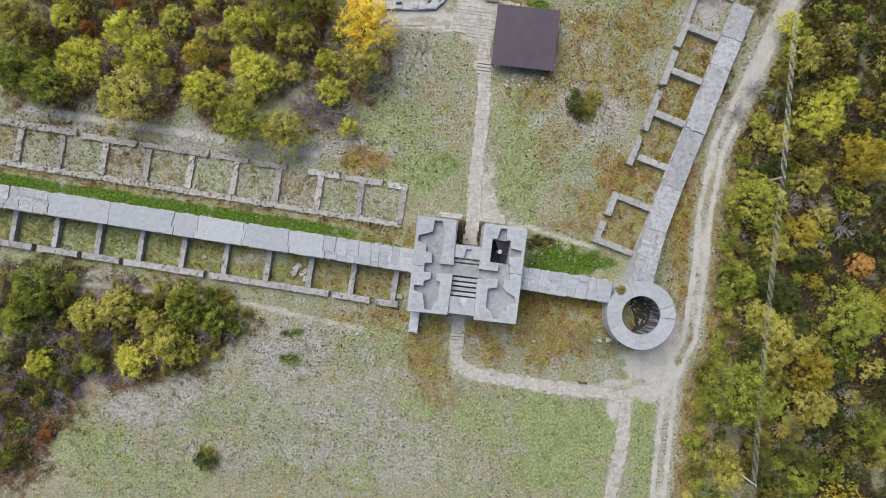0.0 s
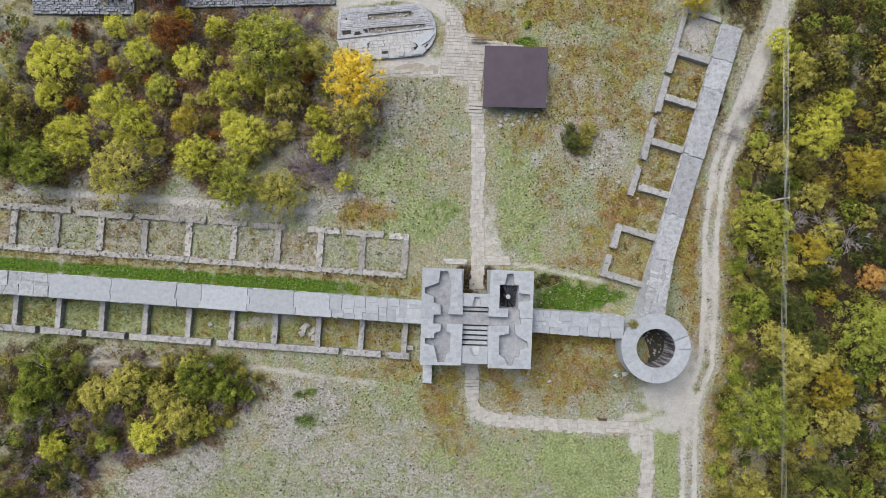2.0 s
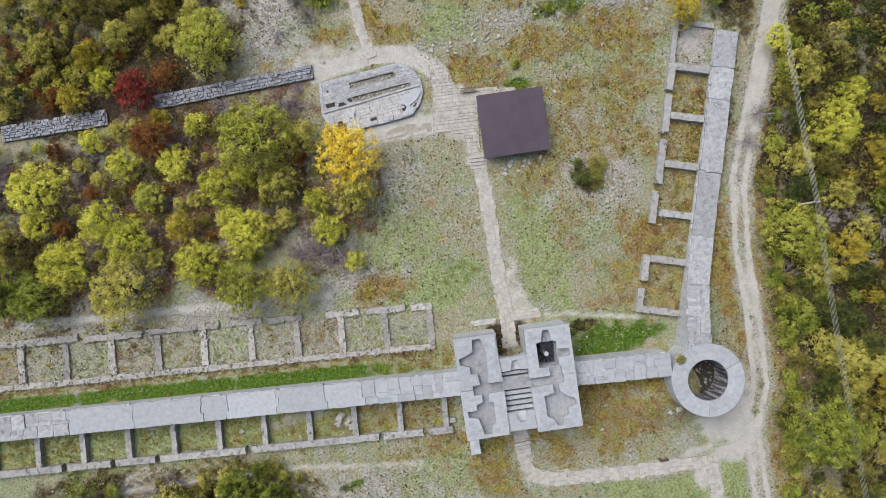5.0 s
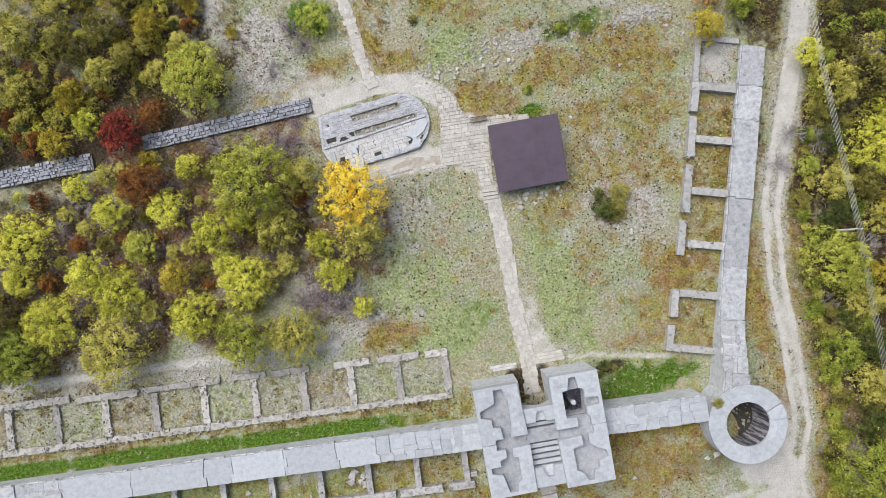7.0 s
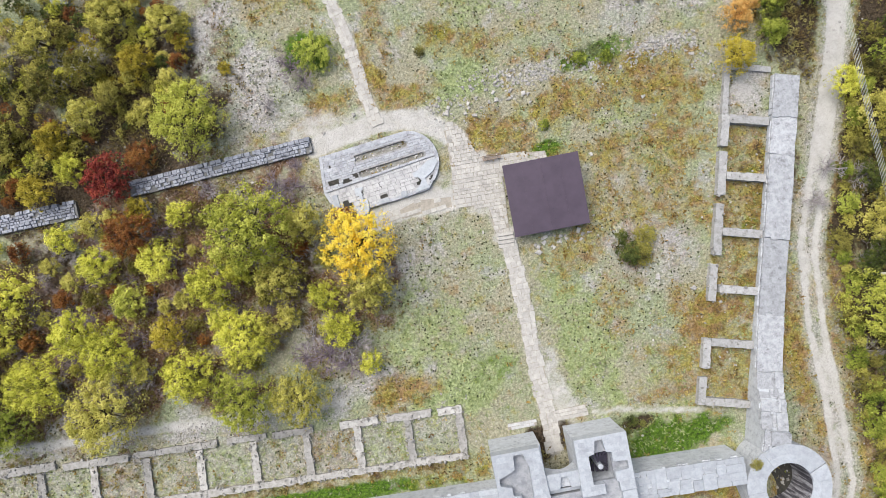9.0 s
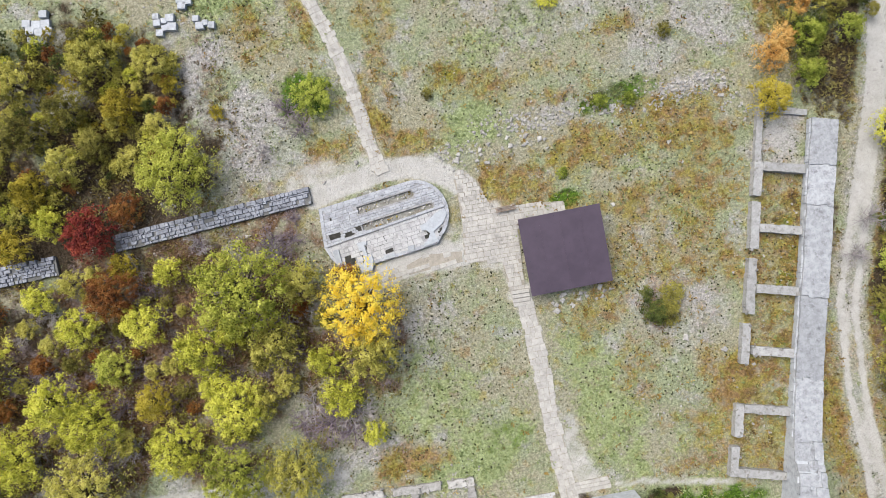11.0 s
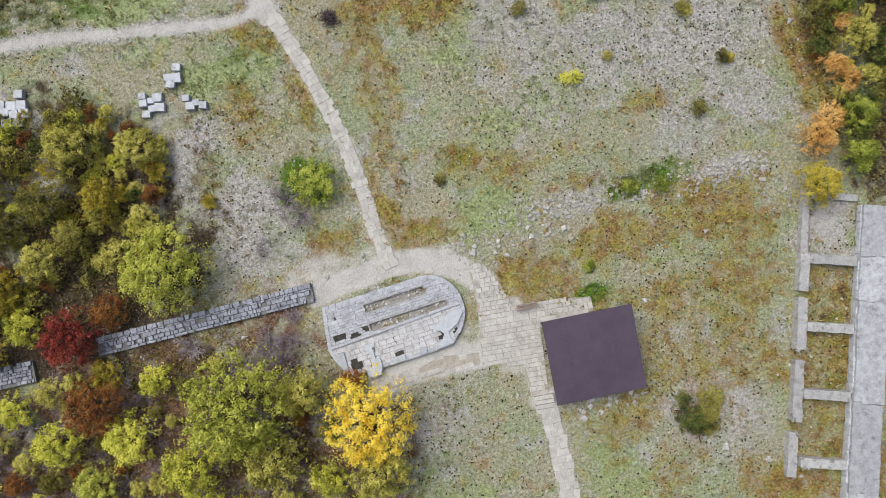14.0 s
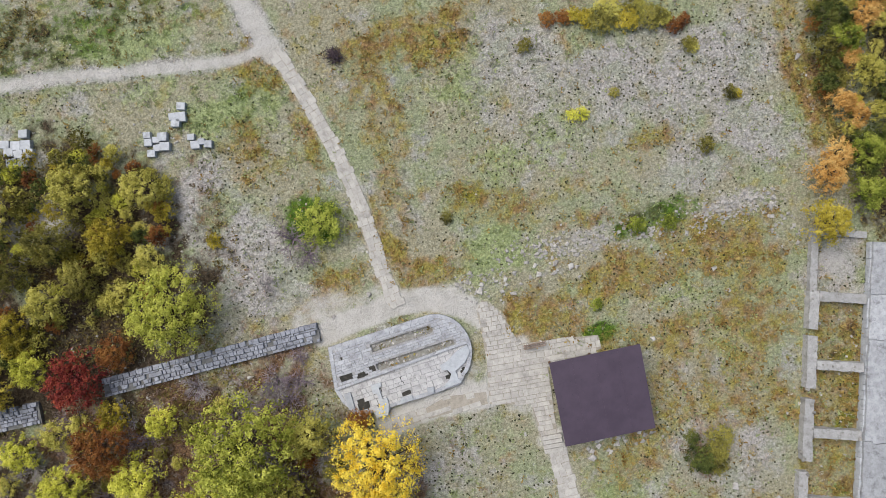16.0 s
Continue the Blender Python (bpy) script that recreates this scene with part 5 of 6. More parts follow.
BLADES = ([(0, 0, 0), (0.9, 0.15, 0.7), (0.8, -0.3, 0.75), (-0.7, 0.7, 0.8), (-0.85, 0.3, 0.7), (-0.2, -0.95, 0.7), (0.25, -0.8, 0.8), (-0.1, 0.1, 1.1), (0.3, 0.2, 1.0)], [(0, 1, 2), (0, 3, 4), (0, 5, 6), (0, 7, 8)])
SPECK = ([(0, 0, 0.55)] + [((1.0 if k % 2 else 0.55) * math.cos(0.785 * k), (1.0 if k % 2 else 0.55) * math.sin(0.785 * k), 0.35) for k in range(8)], [(0, k + 1, (k + 1) % 8 + 1) for k in range(8)])
FIELD = (-56, 48, -32, 72)
STRAW = foliage("straw grass", ((0.24, 0.23, 0.17), (0.37, 0.355, 0.28), (0.50, 0.485, 0.42)))
FRESH = foliage("fresh grass", ((0.12, 0.165, 0.06), (0.24, 0.295, 0.12), (0.36, 0.41, 0.20)))
BRACKEN = foliage("rusty bracken", ((0.13, 0.07, 0.02), (0.30, 0.20, 0.06), (0.42, 0.33, 0.12)))
WEED = foliage("dark weeds", ((0.02, 0.022, 0.011), (0.05, 0.055, 0.025), (0.10, 0.10, 0.05)))
BRAMBLE = foliage("brown undergrowth", ((0.15, 0.10, 0.08), (0.30, 0.225, 0.19), (0.42, 0.37, 0.33)))
PALE = stone("pale field stones", (0.44, 0.43, 0.41), (0.33, 0.32, 0.305), (0.18, 0.155, 0.145), 0.2, 2.5)


def chance_of(which, power=1.0, base=0.0):
    def chance(xs, ys):
        c = cover_of(xs, ys)
        clear = np.clip(1 - 1.6 * c[4], 0, 1)
        return np.clip(base + (c[which] if which >= 0 else 0) ** power, 0, 1) * clear * (1 - (c[3] if which != 3 else 0)) * (1 - c[6])
    return chance


def spotted(xs, ys):
    """Dark weeds stand in loose swarms on the open grass."""
    c = cover_of(xs, ys)
    swarm = np.clip((cloth(xs, ys, 131, 7.0) - 0.42) * 1.3, 0, 0.5)
    for x, y, rx, ry, full in ((-6, 20, 9, 9, 0.75), (16, 49, 17, 9, 0.42), (-14, -11, 9, 4, 0.7), (-15, 47, 5, 7, 0.5), (10, 14, 5, 8, 0.3), (-18, -22, 16, 6, 0.4), (20, 33, 12, 5, 0.35)):
        swarm = np.maximum(swarm, full * np.clip(1.5 - np.hypot((xs - x) / rx, (ys - y) / ry), 0, 1) * (0.35 + cloth(xs, ys, 133, 2.4)))
    return np.clip(swarm, 0, 1) * np.clip(1 - 2 * c[4], 0, 1) * (1 - 0.8 * c[3]) * (1 - c[6])


def stony(xs, ys):
    lines = np.minimum(off_line(xs, ys, [(2.8, 38.7), (7.2, 40.0), (15.1, 39.1), (21.4, 37.8), (25.9, 38.1), (29.2, 38.0), (30.4, 34)])[0], off_line(xs, ys, [(-50, 17.6), (-36, 15.6), (-20, 12.8)])[0])
    near = np.clip(1.3 - lines / 1.6, 0, 1)
    v = (xs + 3.4) * 0.15541 + (ys - 1.0) * 0.98785
    near = np.maximum(near, 0.5 * ((v > 3.3) & (v < 9.5) & (xs < -3)))
    return np.clip(0.05 + near * 1.0 + (cloth(xs, ys, 141, 5.0) - 0.6) * 0.6, 0, 1) * (cloth(xs, ys, 142, 1.5) > 0.35)


scatter("straw_tufts", 60000, 1, FIELD, chance_of(2, 1.0, 0.15), BLADES, STRAW, "dry straw-coloured grass tufts", 0.17)
scatter("green_tufts", 80000, 2, FIELD, chance_of(0, 1.2, 0.10), BLADES, FRESH, "short fresh green grass tufts", 0.2)
scatter("rusty_tufts", 60000, 3, FIELD, chance_of(1, 1.2, 0.03), BLADES, BRACKEN, "rust-coloured dying bracken and grass", 0.24)
scatter("dark_weeds", 70000, 4, FIELD, spotted, SPECK, WEED, "small dark weed clumps in grass", 0.09)
scatter("undergrowth", 90000, 5, (-60, 66, -45, 75), chance_of(3, 1.0), BLADES, BRAMBLE, "brown brambles and leaf litter under trees", 0.2)
scatter("field_stones", 34000, 6, FIELD, stony, PEBBLE, PALE, "small pale stones strewn in grass", 0.12)



def line_stones(line, half):
    def chance(xs, ys):
        return np.clip(1.2 - off_line(xs, ys, line)[0] / half, 0, 1) * np.clip((cloth(xs, ys, 161, 2.0) - 0.2) * 1.4, 0, 1)
    return chance


scatter("stone_line", 5000, 8, (1, 33, 32, 43), line_stones([(2.8, 38.7), (7.2, 40.0), (15.1, 39.1), (21.4, 37.8), (25.9, 38.1), (29.2, 38.0), (30.4, 34)], 1.1), PEBBLE, PALE, "row of small white stones, remains of a wall", 0.19)
scatter("stone_line", 9000, 9, (-54, -10, 9, 21), line_stones([(-51.3, 18.0), (-36, 15.6), (-25, 13.8), (-15.7, 12.3)], 1.0), PEBBLE, PALE, "white rubble strewn along the crumbled wall", 0.13)
OLIVEBRUSH = foliage("olive undergrowth", ((0.11, 0.07, 0.03), (0.24, 0.20, 0.07), (0.36, 0.34, 0.12)))
scatter("low_brush", 240000, 7, (-60, 66, -45, 75), lambda x, y: np.maximum(cover_of(x, y)[3], cover_of(x, y)[6]) * np.clip(1 - 2 * cover_of(x, y)[4], 0, 1) * np.clip((cloth(x, y, 151, 4.0) - 0.35) * 3, 0, 1), BLADES, OLIVEBRUSH, "low olive brush between the trees", 0.24)

# ---- loose stones, blocks, small things ----
ROCK = stone_meshes("stone", PALE, 7, 90, 0.3, 0.25)
rng = random.Random(12)


def loose(spots, size, name, label, category, group, meshes, flat=0.6):
    for k, (x, y) in enumerate(spots):
        ob = tagged(new(name, meshes[k % len(meshes)]), label, category, group)
        s = size * rng.uniform(0.75, 1.25)
        ob.matrix_world = pose(x, y, float(rise(np.array(x), np.array(y))) - 0.02, rng.uniform(-4, 4), rng.uniform(-4, 4), rng.uniform(0, 90)) @ Matrix.Diagonal((s * rng.uniform(1, 1.5), s, s * flat, 1))


loose([(-5.8, 40.7), (3.0, 39.7), (5.6, 37.8), (6.1, 36.9), (10.2, 37.6), (11.5, 37.6), (11.9, 36.5), (23.2, 33.6), (23.7, 31.4), (3.2, 25.1), (-15.4, 45.4), (-14.5, 44.6), (-17.8, 40.7), (-17.8, 37.1), (-9.3, 39.8),
       (16.2, 29.5), (32.6, 46.0), (36.0, 48.8), (34.1, 40.9), (-3.0, 49.1)], 0.3, "stone", "pale weathered stone lying in grass", "stone", "stones in the field", ROCK)
loose([(18.9, 15.5), (22.0, 13.3), (24.1, 11.2), (-10.4, -9.3), (-3.2, -9.2), (19.3, -10.0), (-15.7, -21.7)], 0.36, "stone", "pale squared stone lying in grass", "stone", "stones in the field", ROCK)
loose([(-17.85, -1.08), (-18.27, -1.83), (-17.0, -2.6), (-16.2, -1.4), (-16.3, -2.2), (-17.5, -0.9), (-17.2, -2.0), (-16.8, -1.5), (-21.7, -1.9), (-29.4, 0.2)], 0.5, "stone", "pale fallen block inside a room", "stone", "fallen blocks", ROCK)
loose([(8.9, 22.3), (10.7, 22.4), (12.5, 22.4), (9.7, 21.5), (14.0, 23.9), (8.1, 21.5), (11.2, 22.0), (9.2, 22.8)], 0.35, "stone", "rough stone beside the shelter", "stone", "rubble by the shelter", ROCK)
loose([(8.0 + 0.47 * k + 0.3 * math.sin(5 * k), 22.35 - 0.05 * k + 0.5 * math.sin(3.7 * k)) for k in range(13)], 0.26, "stone", "rough stone beside the shelter", "stone", "rubble by the shelter", ROCK)
loose([(3.4 + 0.62 * k + 0.5 * math.sin(4 * k), 38.0 + 0.6 * math.sin(2.3 * k)) for k in range(14)], 0.28, "stone", "pale weathered stone lying in grass", "stone", "stones in the field", ROCK)
BLOCKS = stone_meshes("stone_block", ASHLAR, 4, 95, 0.04, 0.05)
for k, (x, y, lx) in enumerate([(-16.27, 61.26, 0.65), (-17.2, 60.6, 0.6), (-16.55, 60.35, 0.8), (-17.15, 60.0, 0.7), (-19.85, 59.75, 0.55), (-19.9, 59.1, 0.6), (-19.2, 59.1, 0.5), (-18.6, 59.2, 0.75), (-18.65, 58.35, 0.75), (-19.9, 58.1, 0.6), (-19.3, 58.4, 0.55),
                                (-16.25, 58.4, 0.55), (-16.1, 57.65, 0.7), (-15.5, 57.75, 0.5), (-15.0, 57.35, 0.6), (-30.0, 63.2, 0.7), (-31.8, 62.8, 0.7), (-30.9, 62.4, 0.75), (-30.05, 62.2, 0.8), (-31.65, 62.05, 0.75), (-30.9, 61.65, 0.7), (-30.05, 61.45, 0.75), (-30.7, 60.85, 0.8), (-31.7, 61.05, 0.8)]):
    ob = tagged(new("stone_block", BLOCKS[k % 4]), "squared white limestone block stacked on the grass", "stone block", "stacked stone blocks")
    ob.matrix_world = pose(x, y, -0.02, 0, 0, -14 + rng.uniform(-8, 8)) @ Matrix.Diagonal((lx * 1.1, lx, 0.42, 1))

loose([(20.4, -9.9)], 0.45, "stone", "round cream stone near the tower's foot", "stone", "", ROCK, 0.5)
loose([(8.9, -9.1), (10.0, -9.6), (9.4, -8.4), (11.4, -10.2), (8.3, -12.2)], 0.3, "stone", "pale squared stone lying in grass", "stone", "stones in the field", ROCK)
sign = thing("notice_board", pose(17.3, -15.2, 0, 0, 0, -8), "low slanted brown timber notice board beside the path", "sign")
bm = bmesh.new()
block(bm, -0.5, 0.5, -0.16, 0.16, 0.78, 0.82, 0.008)
for v in bm.verts:
    v.co.z += 0.5 * v.co.y
part("board", bm, TIMBER, sign)
for x in (-0.4, 0.4):
    bm = bmesh.new()
    block(bm, x - 0.04, x + 0.04, -0.04, 0.04, -0.1, 0.77, 0.008)
    part("post", bm, TIMBER, sign)

bench = thing("bench", pose(6.35, 32.2, 0, 0, 0, -6), "weathered brown timber park bench", "bench")
for y in (-0.2, -0.07, 0.06):
    bm = bmesh.new()
    block(bm, -0.95, 0.95, y - 0.05, y + 0.05, 0.41, 0.45, 0.008)
    part("seat_slat", bm, WEATHERED, bench)
for z in (0.6, 0.76):
    bm = bmesh.new()
    block(bm, -0.95, 0.95, 0.16, 0.2, z, z + 0.1, 0.008)
    part("back_slat", bm, WEATHERED, bench)
for x in (-0.6, 0.6):
    bm = bmesh.new()
    block(bm, x - 0.04, x + 0.04, -0.22, 0.2, -0.05, 0.405, 0.008)
    block(bm, x - 0.04, x + 0.04, 0.2, 0.25, -0.05, 0.86, 0.008)
    part("support", bm, CONCRETE, bench)

def brushwood():
    """A heap of cut branches thrown across one another."""
    r = random.Random(88)
    bm = bmesh.new()
    for k in range(150):
        a, d, up = r.uniform(0, 6.283), abs(r.gauss(0, 0.4)), r.uniform(0.05, 0.55)
        mid = Vector((d * math.cos(a) * 0.8, d * math.sin(a) * 1.2, up * max(0.15, 1 - 0.8 * d)))
        q, n = r.uniform(0, 6.283), r.uniform(0.25, 0.65)
        way = Vector((math.cos(q), math.sin(q), r.uniform(-0.25, 0.35))) * n
        limb(bm, mid - way, mid + way, r.uniform(0.012, 0.035), 0.008, 4)
    return mesh_of(bm, "brushwood_pile", plain("dark cut branches", (0.075, 0.05, 0.06), (0.03, 0.022, 0.028), 5.0, 0.9))


tagged(new("brushwood_pile", brushwood()), "heap of dark cut brushwood on the grass", "brushwood").matrix_world = pose(-2.3, 61.4, 0, 0, 0, 20)

# ---- power line ----
POLES = [(43.2, 44.6), (39.5, 9.4), (35.8, -25.85), (32.1, -61.1)]
SPREAD = (-0.52, -0.38, -0.24, -0.1, 0.04)
for x, y in POLES:
    pole = thing("power_pole", pose(x, y, 0, 0, 0, -6), "slender pale concrete power pole above the trees", "power pole", "power poles")
    bm = bmesh.new()
    limb(bm, Vector((0, 0, -0.1)), Vector((0, 0, 5.35)), 0.15, 0.09, 10)
    part("shaft", bm, CONCRETE, pole)
    bm = bmesh.new()
    block(bm, -0.58, 0.1, -0.05, 0.05, 5.12, 5.2, 0.01)
    arm = part("crossarm", bm, IRON, pole)
    for dx in SPREAD:
        bm = bmesh.new()
        limb(bm, Vector((dx, 0, 5.2)), Vector((dx, 0, 5.32)), 0.03, 0.02, 8)
        part("insulator", bm, COPING, arm)
for a, b in zip(POLES, POLES[1:]):
    for dx in SPREAD:
        curve = bpy.data.curves.new("power_wire", "CURVE")
        curve.dimensions, curve.bevel_depth, curve.bevel_resolution = "3D", 0.017, 1
        line = curve.splines.new("POLY")
        line.points.add(12)
        for k, p in enumerate(line.points):
            f = k / 12
            p.co = (a[0] + (b[0] - a[0]) * f + dx, a[1] + (b[1] - a[1]) * f - 0.1 * dx, 5.32 - 0.4 * 4 * f * (1 - f), 1)
        curve.materials.append(WIRE)
        tagged(new("power_wire", curve), "thin pale overhead power wire", "power wire", "overhead wires")

# ---- paving, last: stones as pieces ----
FLAGS = stone_meshes("flagstone", FLAG, 8, 101, 0.05, 0.05)
BLUES = stone_meshes("block", BLUESTONE, 12, 102, 0.1, 0.09)
CRUST = stone_meshes("block", stone("weathered blue grey block", (0.395, 0.412, 0.448), (0.32, 0.336, 0.37), (0.17, 0.176, 0.19), 0.12, 1.8), 10, 104, 0.06, 0.05)
WARM = stone_meshes("block", stone("warm grey block", (0.45, 0.453, 0.462), (0.37, 0.373, 0.382), (0.20, 0.20, 0.20), 0.08, 1.6), 8, 103, 0.05, 0.05)


def paved_path(name, line, width, label, seed, jag=0.16, skip=0.0):
    """Flagstones in uneven rows across a path, with ragged edges."""
    rng = random.Random(seed)
    path = thing(name, pose(0, 0, 0), label, "path", kind="structure")
    bm = bmesh.new()
    mids = along(line, 1.0)
    prism(bm, [(p.x + d.y * width * 0.47, p.y - d.x * width * 0.47) for p, d in mids] + [(p.x - d.y * width * 0.47, p.y + d.x * width * 0.47) for p, d in reversed(mids)], -0.1, 0.045)
    part("bed", bm, SAND, path)
    rows = along(line, 0.58)
    for p, d in rows:
        side = Vector((d.y, -d.x))
        turn = math.atan2(d.y, d.x)
        left, right = -width / 2 + rng.uniform(-jag, jag), width / 2 + rng.uniform(-jag, jag)
        n = rng.choice((2, 3, 3))
        cuts = sorted(left + (right - left) * (k + rng.uniform(-0.2, 0.2)) / n for k in range(1, n))
        for a, b in zip([left] + cuts, cuts + [right]):
            if rng.random() < skip:
                continue
            q = p + side * (a + b) / 2 + d * rng.uniform(-0.04, 0.04)
            piece("flagstone", rng.choice(FLAGS), path, q.x, q.y, -0.08, 0.57, b - a - 0.02, 0.15 + rng.uniform(-0.015, 0.015), turn + rng.uniform(-0.03, 0.03), rng.uniform(-0.01, 0.01), rng.uniform(-0.01, 0.01))
    return path


def rims(poly, y):
    """Where a line at y crosses the polygon's rim."""
    return [(bx - ax) * (y - ay) / (by - ay) + ax for (ax, ay), (bx, by) in zip(poly, poly[1:] + poly[:1]) if (ay > y) != (by > y)]


def paved_area(name, at, poly, lx, ly, meshes, label, seed, top=0.09, stuff=None, skip=lambda x, y: False, parent=None, piece_name="flagstone", var=0.02, odd=0.0):
    """Stones in courses over a polygon, each course with its own offset."""
    rng = random.Random(seed)
    area = parent or thing(name, at, label, "pavement", kind="structure")
    xs, ys = [p[0] for p in poly], [p[1] for p in poly]
    if not parent:
        bm = bmesh.new()
        prism(bm, poly, -0.1, top - 0.045)
        part("bed", bm, SAND, area)
    y = min(ys)
    while y < max(ys):
        h = ly * rng.uniform(0.8 - odd, 1.2 + odd)
        x = min(xs) - rng.uniform(0, lx)
        while x < max(xs):
            w = lx * rng.uniform(0.65 - odd / 2, 1.4 + odd)
            cy, left, right = y + h / 2, x, x + w
            x += w
            if inside((left + right) / 2, cy, poly):  # stones at the rim are cut to it
                left, right = max([left] + [q for q in rims(poly, cy) if q < (left + right) / 2]), min([right] + [q for q in rims(poly, cy) if q > (left + right) / 2])
            cx, wide = (left + right) / 2, right - left
            if inside(cx, cy, poly) and wide > 0.14 and not skip(cx, cy):
                piece(piece_name, rng.choice(meshes), area, cx, cy, -0.1, wide - 0.02 - 0.05 * odd, h - 0.02 - 0.05 * odd, 0.1 + top + rng.uniform(-var, var), rng.uniform(-0.02 - 0.2 * odd, 0.02 + 0.2 * odd))
        y += h
    return area


paved_path("path_north", PATH_NORTH, 1.6, "cream flagstone path leading to the gatehouse", 1)
paved_path("path_far", PATH_FAR, 1.3, "cream flagstone path through rough grass", 2)
paved_path("path_south", PATH_SOUTH, 1.55, "worn cream flagstone path outside the gate", 3, 0.2, 0.06)
paved_area("plaza", pose(5.0, 30.0, 0, 0, 0, -8), [(-2.7, 6.9), (-1.7, 6.0), (-0.9, 4.6), (-0.2, 2.6), (2.5, 2.5), (6.6, 2.2), (6.7, 1.0), (1.9, 0.2), (1.6, -5.8), (0.2, -5.8), (-0.1, -2.6), (-3.6, -2.0), (-3.2, 1.6), (-3.2, 4.4), (-3.3, 6.0)], 0.5, 0.42, FLAGS, "cream flagstone plaza beside the shelter", 4, odd=0.12)
paved_area("threshold", GATE, [(-4.05, 6.1), (-1.1, 6.05), (-1.05, 6.7), (-4.0, 6.75)], 0.6, 0.32, WARM, "narrow paved strip before the gatehouse", 5)
paved_area("threshold", GATE, [(0.85, 6.1), (4.3, 6.1), (4.1, 7.25), (0.85, 7.15)], 0.6, 0.36, FLAGS, "paved corner before the gatehouse", 6)
for name, at, n, w, step in (("shelter_steps", pose(5.35, 24.5, 0, 0, 0, -8), 4, 1.65, 0.4), ("gate_steps", pose(1.95, -9.2, 0, 0, 0, -3), 4, 1.75, 0.42)):
    flight = thing(name, at, "short flight of cream stone steps", "steps")
    for k in range(n):
        bm = bmesh.new()
        block(bm, -w / 2, w / 2, -(k + 1) * step + 0.05, -k * step, -0.1, 0.36 - 0.08 * k, 0.02)
        part("step", bm, FLAG, flight)
paved_area("apron", pose(0, 0, 0), [(-7.5, 29.0), (-3, 28.9), (1.0, 28.6), (1.2, 29.6), (-2.2, 30.3), (-4.6, 29.8), (-7.2, 30.0)], 0.9, 0.5, FLAGS, "broken paved strip beside the church ruin", 7, 0.06, skip=lambda x, y: math.sin(x * 3.1) + math.sin(y * 5 + x) > 0.2)


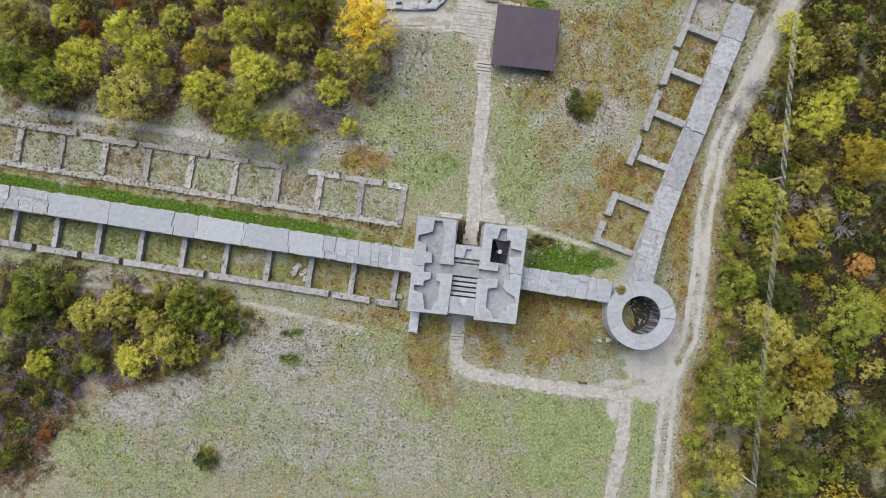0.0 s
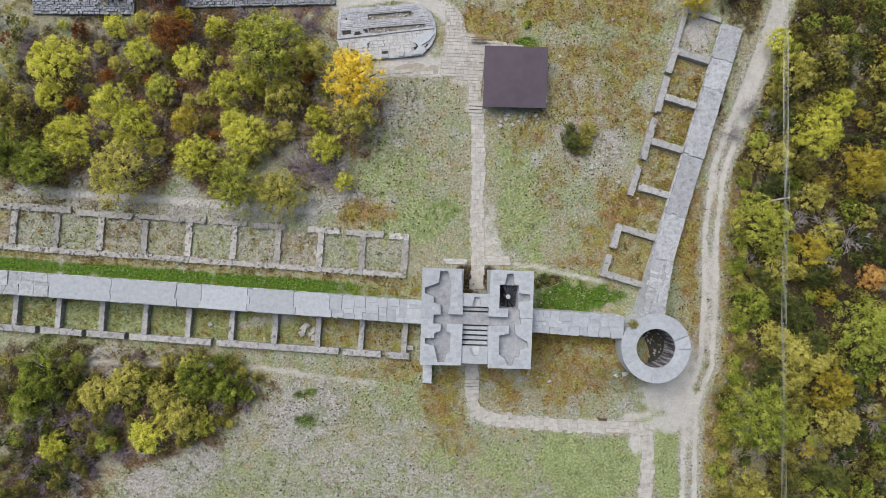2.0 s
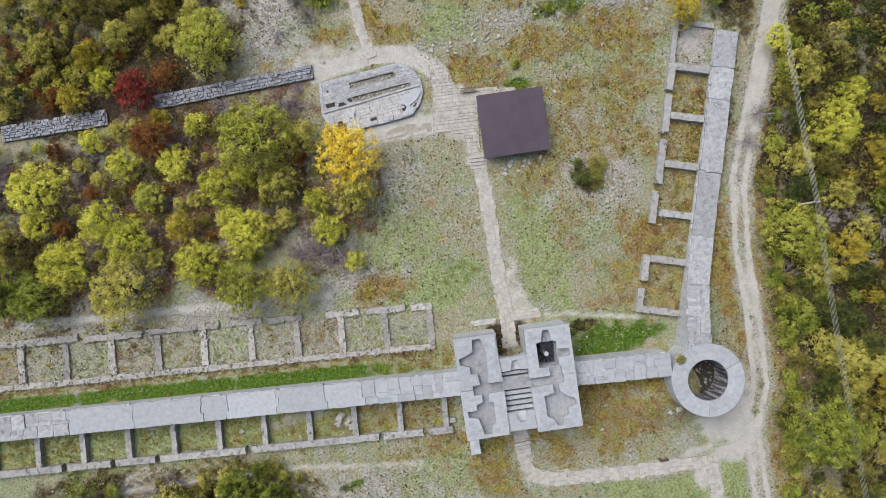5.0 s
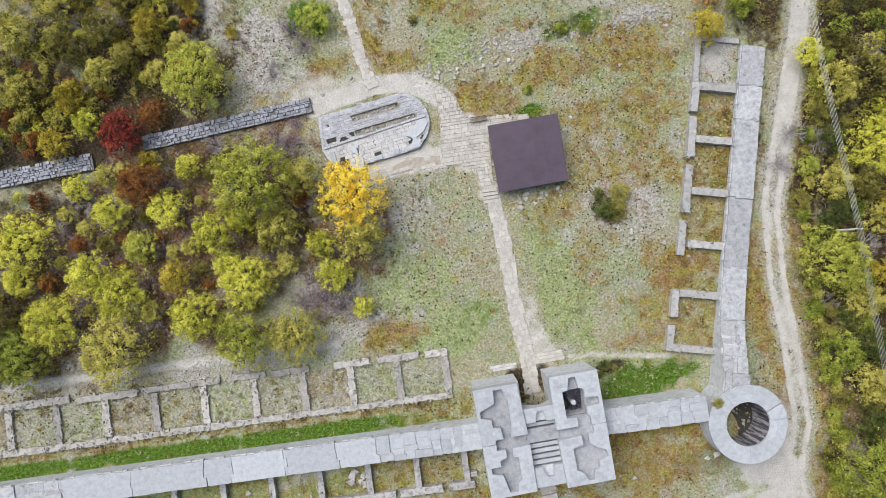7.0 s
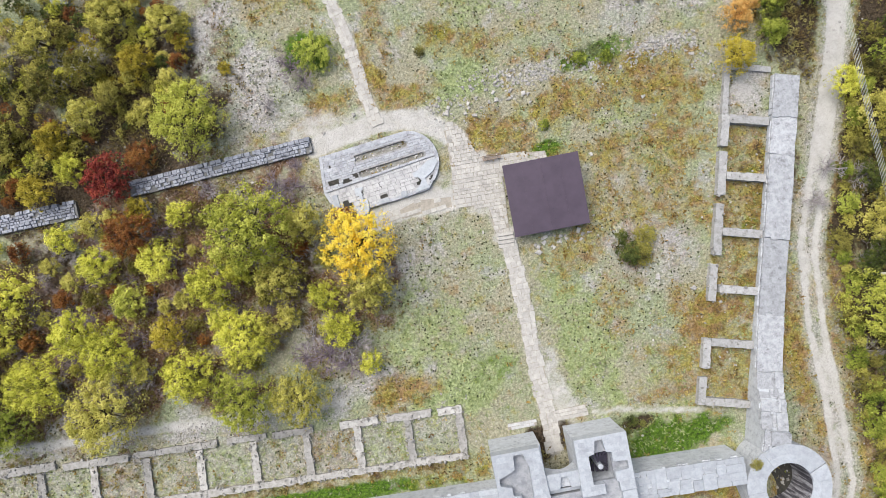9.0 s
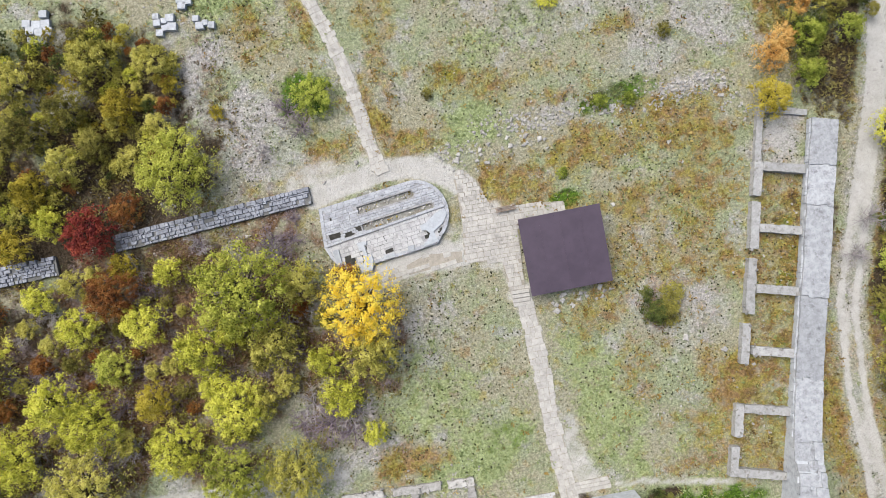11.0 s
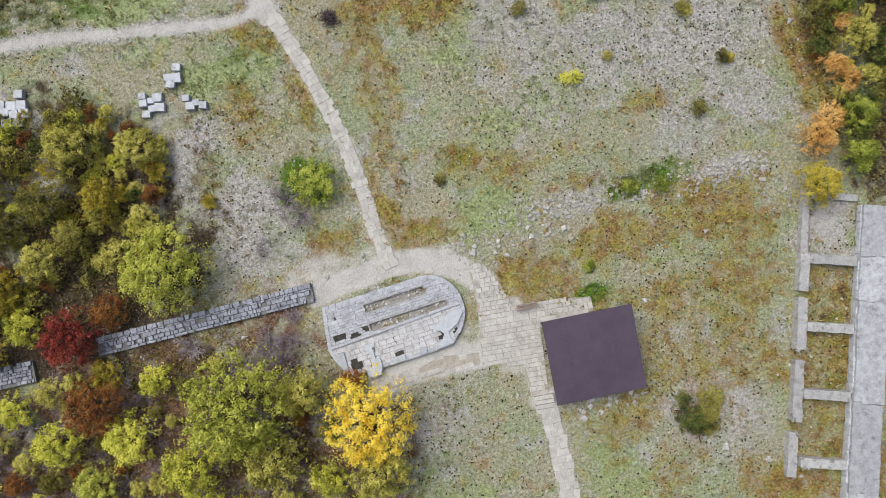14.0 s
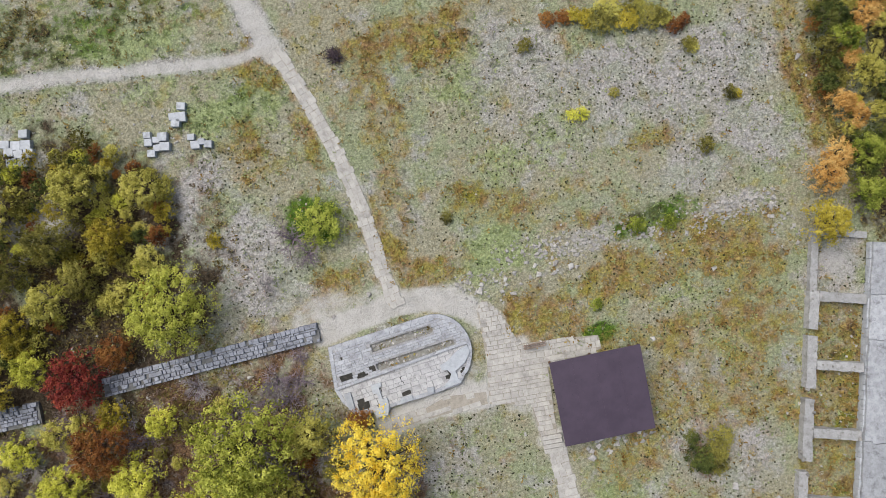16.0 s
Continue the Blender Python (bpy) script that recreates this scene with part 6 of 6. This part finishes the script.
def church():
    """The footings of a small apsed church: blocks in courses, sunk slots with round ends, a paved southern half with low walls and an apse."""
    ruin = thing("church_ruin", pose(0, 0, 0), "low blue-grey footings of an apsed church", "ruin")
    apse = [(-1.75 + 3.0 * math.cos(a), 34.25 + 3.2 * math.sin(a)) for a in (1.5708 - k * 0.1 for k in range(27))]
    apse = [p for p in apse if p[1] > 31.05]
    outline = [(-10.5, 37.45)] + apse + [(-0.63, 31.0), (-3.5, 30.9), (-6.95, 30.95), (-7.35, 30.35), (-8.4, 30.4), (-8.45, 31.0), (-9.85, 31.1), (-10.75, 32.6), (-11.05, 33.85)]

    def slot_of(x0, x1, y0, y1):
        r = (y1 - y0) / 2
        return [(x0, y1), (x0 + 0.02, y0)] + [(x1 - r + r * math.sin(a), (y0 + y1) / 2 - r * math.cos(a)) for a in (0.35 * k for k in range(10))]

    slots = [slot_of(-7.04, -1.48, 35.87, 36.56), slot_of(-7.04, -0.08, 34.2, 34.86)]
    bm = bmesh.new()
    prism(bm, outline, -0.1, 0.31, 0, slots)
    part("bed", bm, MORTAR, ruin)
    r = random.Random(31)
    for slot in slots:
        bm = bmesh.new()
        prism(bm, slot, -0.1, 0.06)
        sunk = part("grassy_slot", bm, DRYSOIL, ruin, "grassy soil in a sunk slot")
        xs, ys = [p[0] for p in slot], [p[1] for p in slot]
        for _ in range(26):
            x, y = r.uniform(min(xs), max(xs)), r.uniform(min(ys), max(ys))
            if inside(x, y, slot):
                piece("stone", r.choice(ROCK), sunk, x, y, 0.03, r.uniform(0.1, 0.26), r.uniform(0.1, 0.22), r.uniform(0.08, 0.16), r.uniform(0, 3))
    # where stones are lost, flush near-black slabs paint the shade of gaps
    gap_shades = [(-10.3, -9.2, 34.2, 34.75), (-8.9, -7.9, 34.15, 34.6), (-7.75, -7.2, 34.35, 34.9), (-9.75, -9.62, 35.8, 36.5), (-8.0, -7.72, 31.3, 32.5), (-7.35, -7.05, 31.9, 33.1), (-9.6, -8.6, 31.3, 32.4), (-6.05, -5.25, 33.0, 33.15), (-6.05, -5.25, 32.4, 32.52), (-6.05, -5.92, 32.5, 33.0), (-5.38, -5.25, 32.5, 33.0), (-5.7, -4.9, 31.5, 31.85), (-1.7, -1.0, 31.7, 32.5), (-0.4, 0.1, 31.6, 32.3)]
    for x0, x1, y0, y1 in gap_shades:
        bm = bmesh.new()
        j = lambda: r.uniform(-0.05, 0.05)
        prism(bm, [(x0 + j(), y0 + j()), ((x0 + x1) / 2, y0 + j()), (x1 + j(), y0 + j()), (x1 + j(), y1 + j()), ((x0 + x1) / 2, y1 + j()), (x0 + j(), y1 + j())], 0.2, 0.32)
        part("hollow", bm, PITSOIL_SHADE, ruin, "near-black slab painting the shade of a gap")
    lost = lambda x, y: any(x0 < x < x1 and y0 < y < y1 for x0, x1, y0, y1 in gap_shades)
    near_slot = lambda x, y: any(inside(x + d, y + e, s) for s in slots for d, e in ((0, 0), (0.16, 0), (-0.16, 0), (0, 0.1), (0, -0.1)))
    upper = [(-10.45, 37.4)] + [p for p in apse if p[1] > 34.35] + [(1.15, 34.25), (-11.0, 34.05)]
    paved_area("", None, upper, 0.44, 0.31, CRUST, "", 8, 0.35, odd=0.16, skip=lambda x, y: near_slot(x, y) or lost(x, y) or not inside(x + 0.3, y + 0.22, upper) or not inside(x - 0.26, y + 0.22, upper), parent=ruin, piece_name="block", var=0.035)
    lower = [(-10.95, 33.75), (0.9, 34.0), (0.95, 33.3), (0.25, 32.2), (-0.75, 31.15), (-6.9, 31.05), (-8.4, 31.05), (-9.8, 31.2), (-10.65, 32.6)]
    paved_area("", None, lower, 0.62, 0.46, WARM, "", 9, 0.335, skip=lambda x, y: lost(x, y), parent=ruin, piece_name="block", var=0.008, odd=0.1)
    # dressed stones round the rim
    for (ax, ay), (bx, by) in zip(outline, outline[1:] + outline[:1]):
        n = max(1, round(math.hypot(bx - ax, by - ay) / 0.62))
        turn = math.atan2(by - ay, bx - ax)
        for k in range(n):
            f = (k + 0.5) / n
            nx, ny = math.sin(turn) * 0.16, -math.cos(turn) * 0.16
            piece("rim_block", r.choice(CRUST), ruin, ax + (bx - ax) * f + nx, ay + (by - ay) * f + ny, -0.1, math.hypot(bx - ax, by - ay) / n - 0.01, 0.32, 0.465 + r.uniform(-0.015, 0.015), turn)
    x = -10.95
    while x < 0.7:
        w = r.uniform(0.6, 1.2)
        piece("kerb_block", r.choice(CRUST), ruin, x + w / 2, 33.86 + 0.032 * (x + w / 2 + 11), -0.1, w - 0.015, 0.24, 0.56 + r.uniform(-0.02, 0.02), 0.032)
        x += w
    # low walls that still stand: a jamb block, a side wall, the apse bench, single stones
    walls = [
        [(-8.0, 33.3), (-7.1, 33.25), (-7.12, 32.95), (-7.38, 32.9), (-7.36, 31.9), (-6.98, 31.85), (-6.98, 31.2), (-7.3, 30.45), (-8.35, 30.5), (-8.2, 31.25), (-7.7, 31.3), (-7.7, 32.5), (-8.0, 32.55)],
        [(-10.4, 33.3), (-9.8, 33.25), (-9.85, 31.5), (-10.35, 31.9)],
        [(-1.86, 33.05), (-1.2, 33.2), (-0.05, 33.8), (0.85, 34.0), (0.95, 33.4), (0.3, 32.68), (-0.45, 32.3), (-0.72, 32.2), (-0.7, 31.55), (-0.52, 31.12), (-2.05, 31.06), (-1.9, 31.4), (-1.45, 31.65), (-1.15, 32.1), (-1.4, 32.5), (-1.8, 32.6)],
        [(-3.5, 31.6), (-2.9, 31.5), (-3.05, 30.98), (-3.6, 31.0)],
        [(-5.9, 31.5), (-4.85, 31.38), (-4.95, 30.98), (-6.0, 31.02)],
    ]
    for poly in walls:
        bm = bmesh.new()
        prism(bm, poly, 0.2, 0.5 + r.uniform(-0.03, 0.04), 0.02)
        part("low_wall", bm, COPING, ruin)


church()


def wall_footing(name, a, b, width, seed):
    """A broad ruined wall, level with the grass, of fitted grey blocks on a dark bed."""
    d = Vector(b) - Vector(a)
    at = pose(*a, 0, 0, 0, math.degrees(math.atan2(d.y, d.x)))
    wall = thing(name, at, "broad low ruined wall of fitted blue-grey blocks", "wall", kind="structure")
    bm = bmesh.new()
    prism(bm, [(0, -width / 2), (d.length, -width / 2), (d.length, width / 2), (0, width / 2)], -0.1, 0.28)
    part("bed", bm, FOOTBED, wall)
    paved_area("", None, [(0, -width / 2), (d.length, -width / 2), (d.length, width / 2), (0, width / 2)], 0.4, 0.3, BLUES, "", seed, 0.42, parent=wall, piece_name="block", var=0.08, skip=lambda x, y: math.sin(x * 12.7 + y * 31.3) > 0.93, odd=0.25)


wall_footing("wall_inner_east", (-29.8, 40.05), (-10.85, 38.9), 1.5, 41)
wall_footing("wall_inner_west", (-48.0, 40.9), (-35.6, 39.75), 1.7, 42)


def parapet_stones():
    """Worn stones bedded on the gatehouse parapets."""
    meshes = stone_meshes("coping_stone", COPING, 8, 120, 0.05, 0.04)
    r = random.Random(61)
    for poly, parapet in PARAPETS:
        xs, ys = [p[0] for p in poly], [p[1] for p in poly]
        y = min(ys) + 0.03
        while y < max(ys):
            h, x = r.uniform(0.4, 0.6), min(xs) + 0.03 - r.uniform(0, 0.3)
            while x < max(xs):
                w = r.uniform(0.5, 0.95)
                if all(inside(x + w * a, y + h * b2, poly) for a in (0.04, 0.5, 0.96) for b2 in (0.04, 0.5, 0.96)):
                    piece("coping_stone", r.choice(meshes), parapet, x + w / 2, y + h / 2, 4.9, w - 0.012, h - 0.012, 0.105 + r.uniform(0, 0.014))
                x += w
            y += h


parapet_stones()
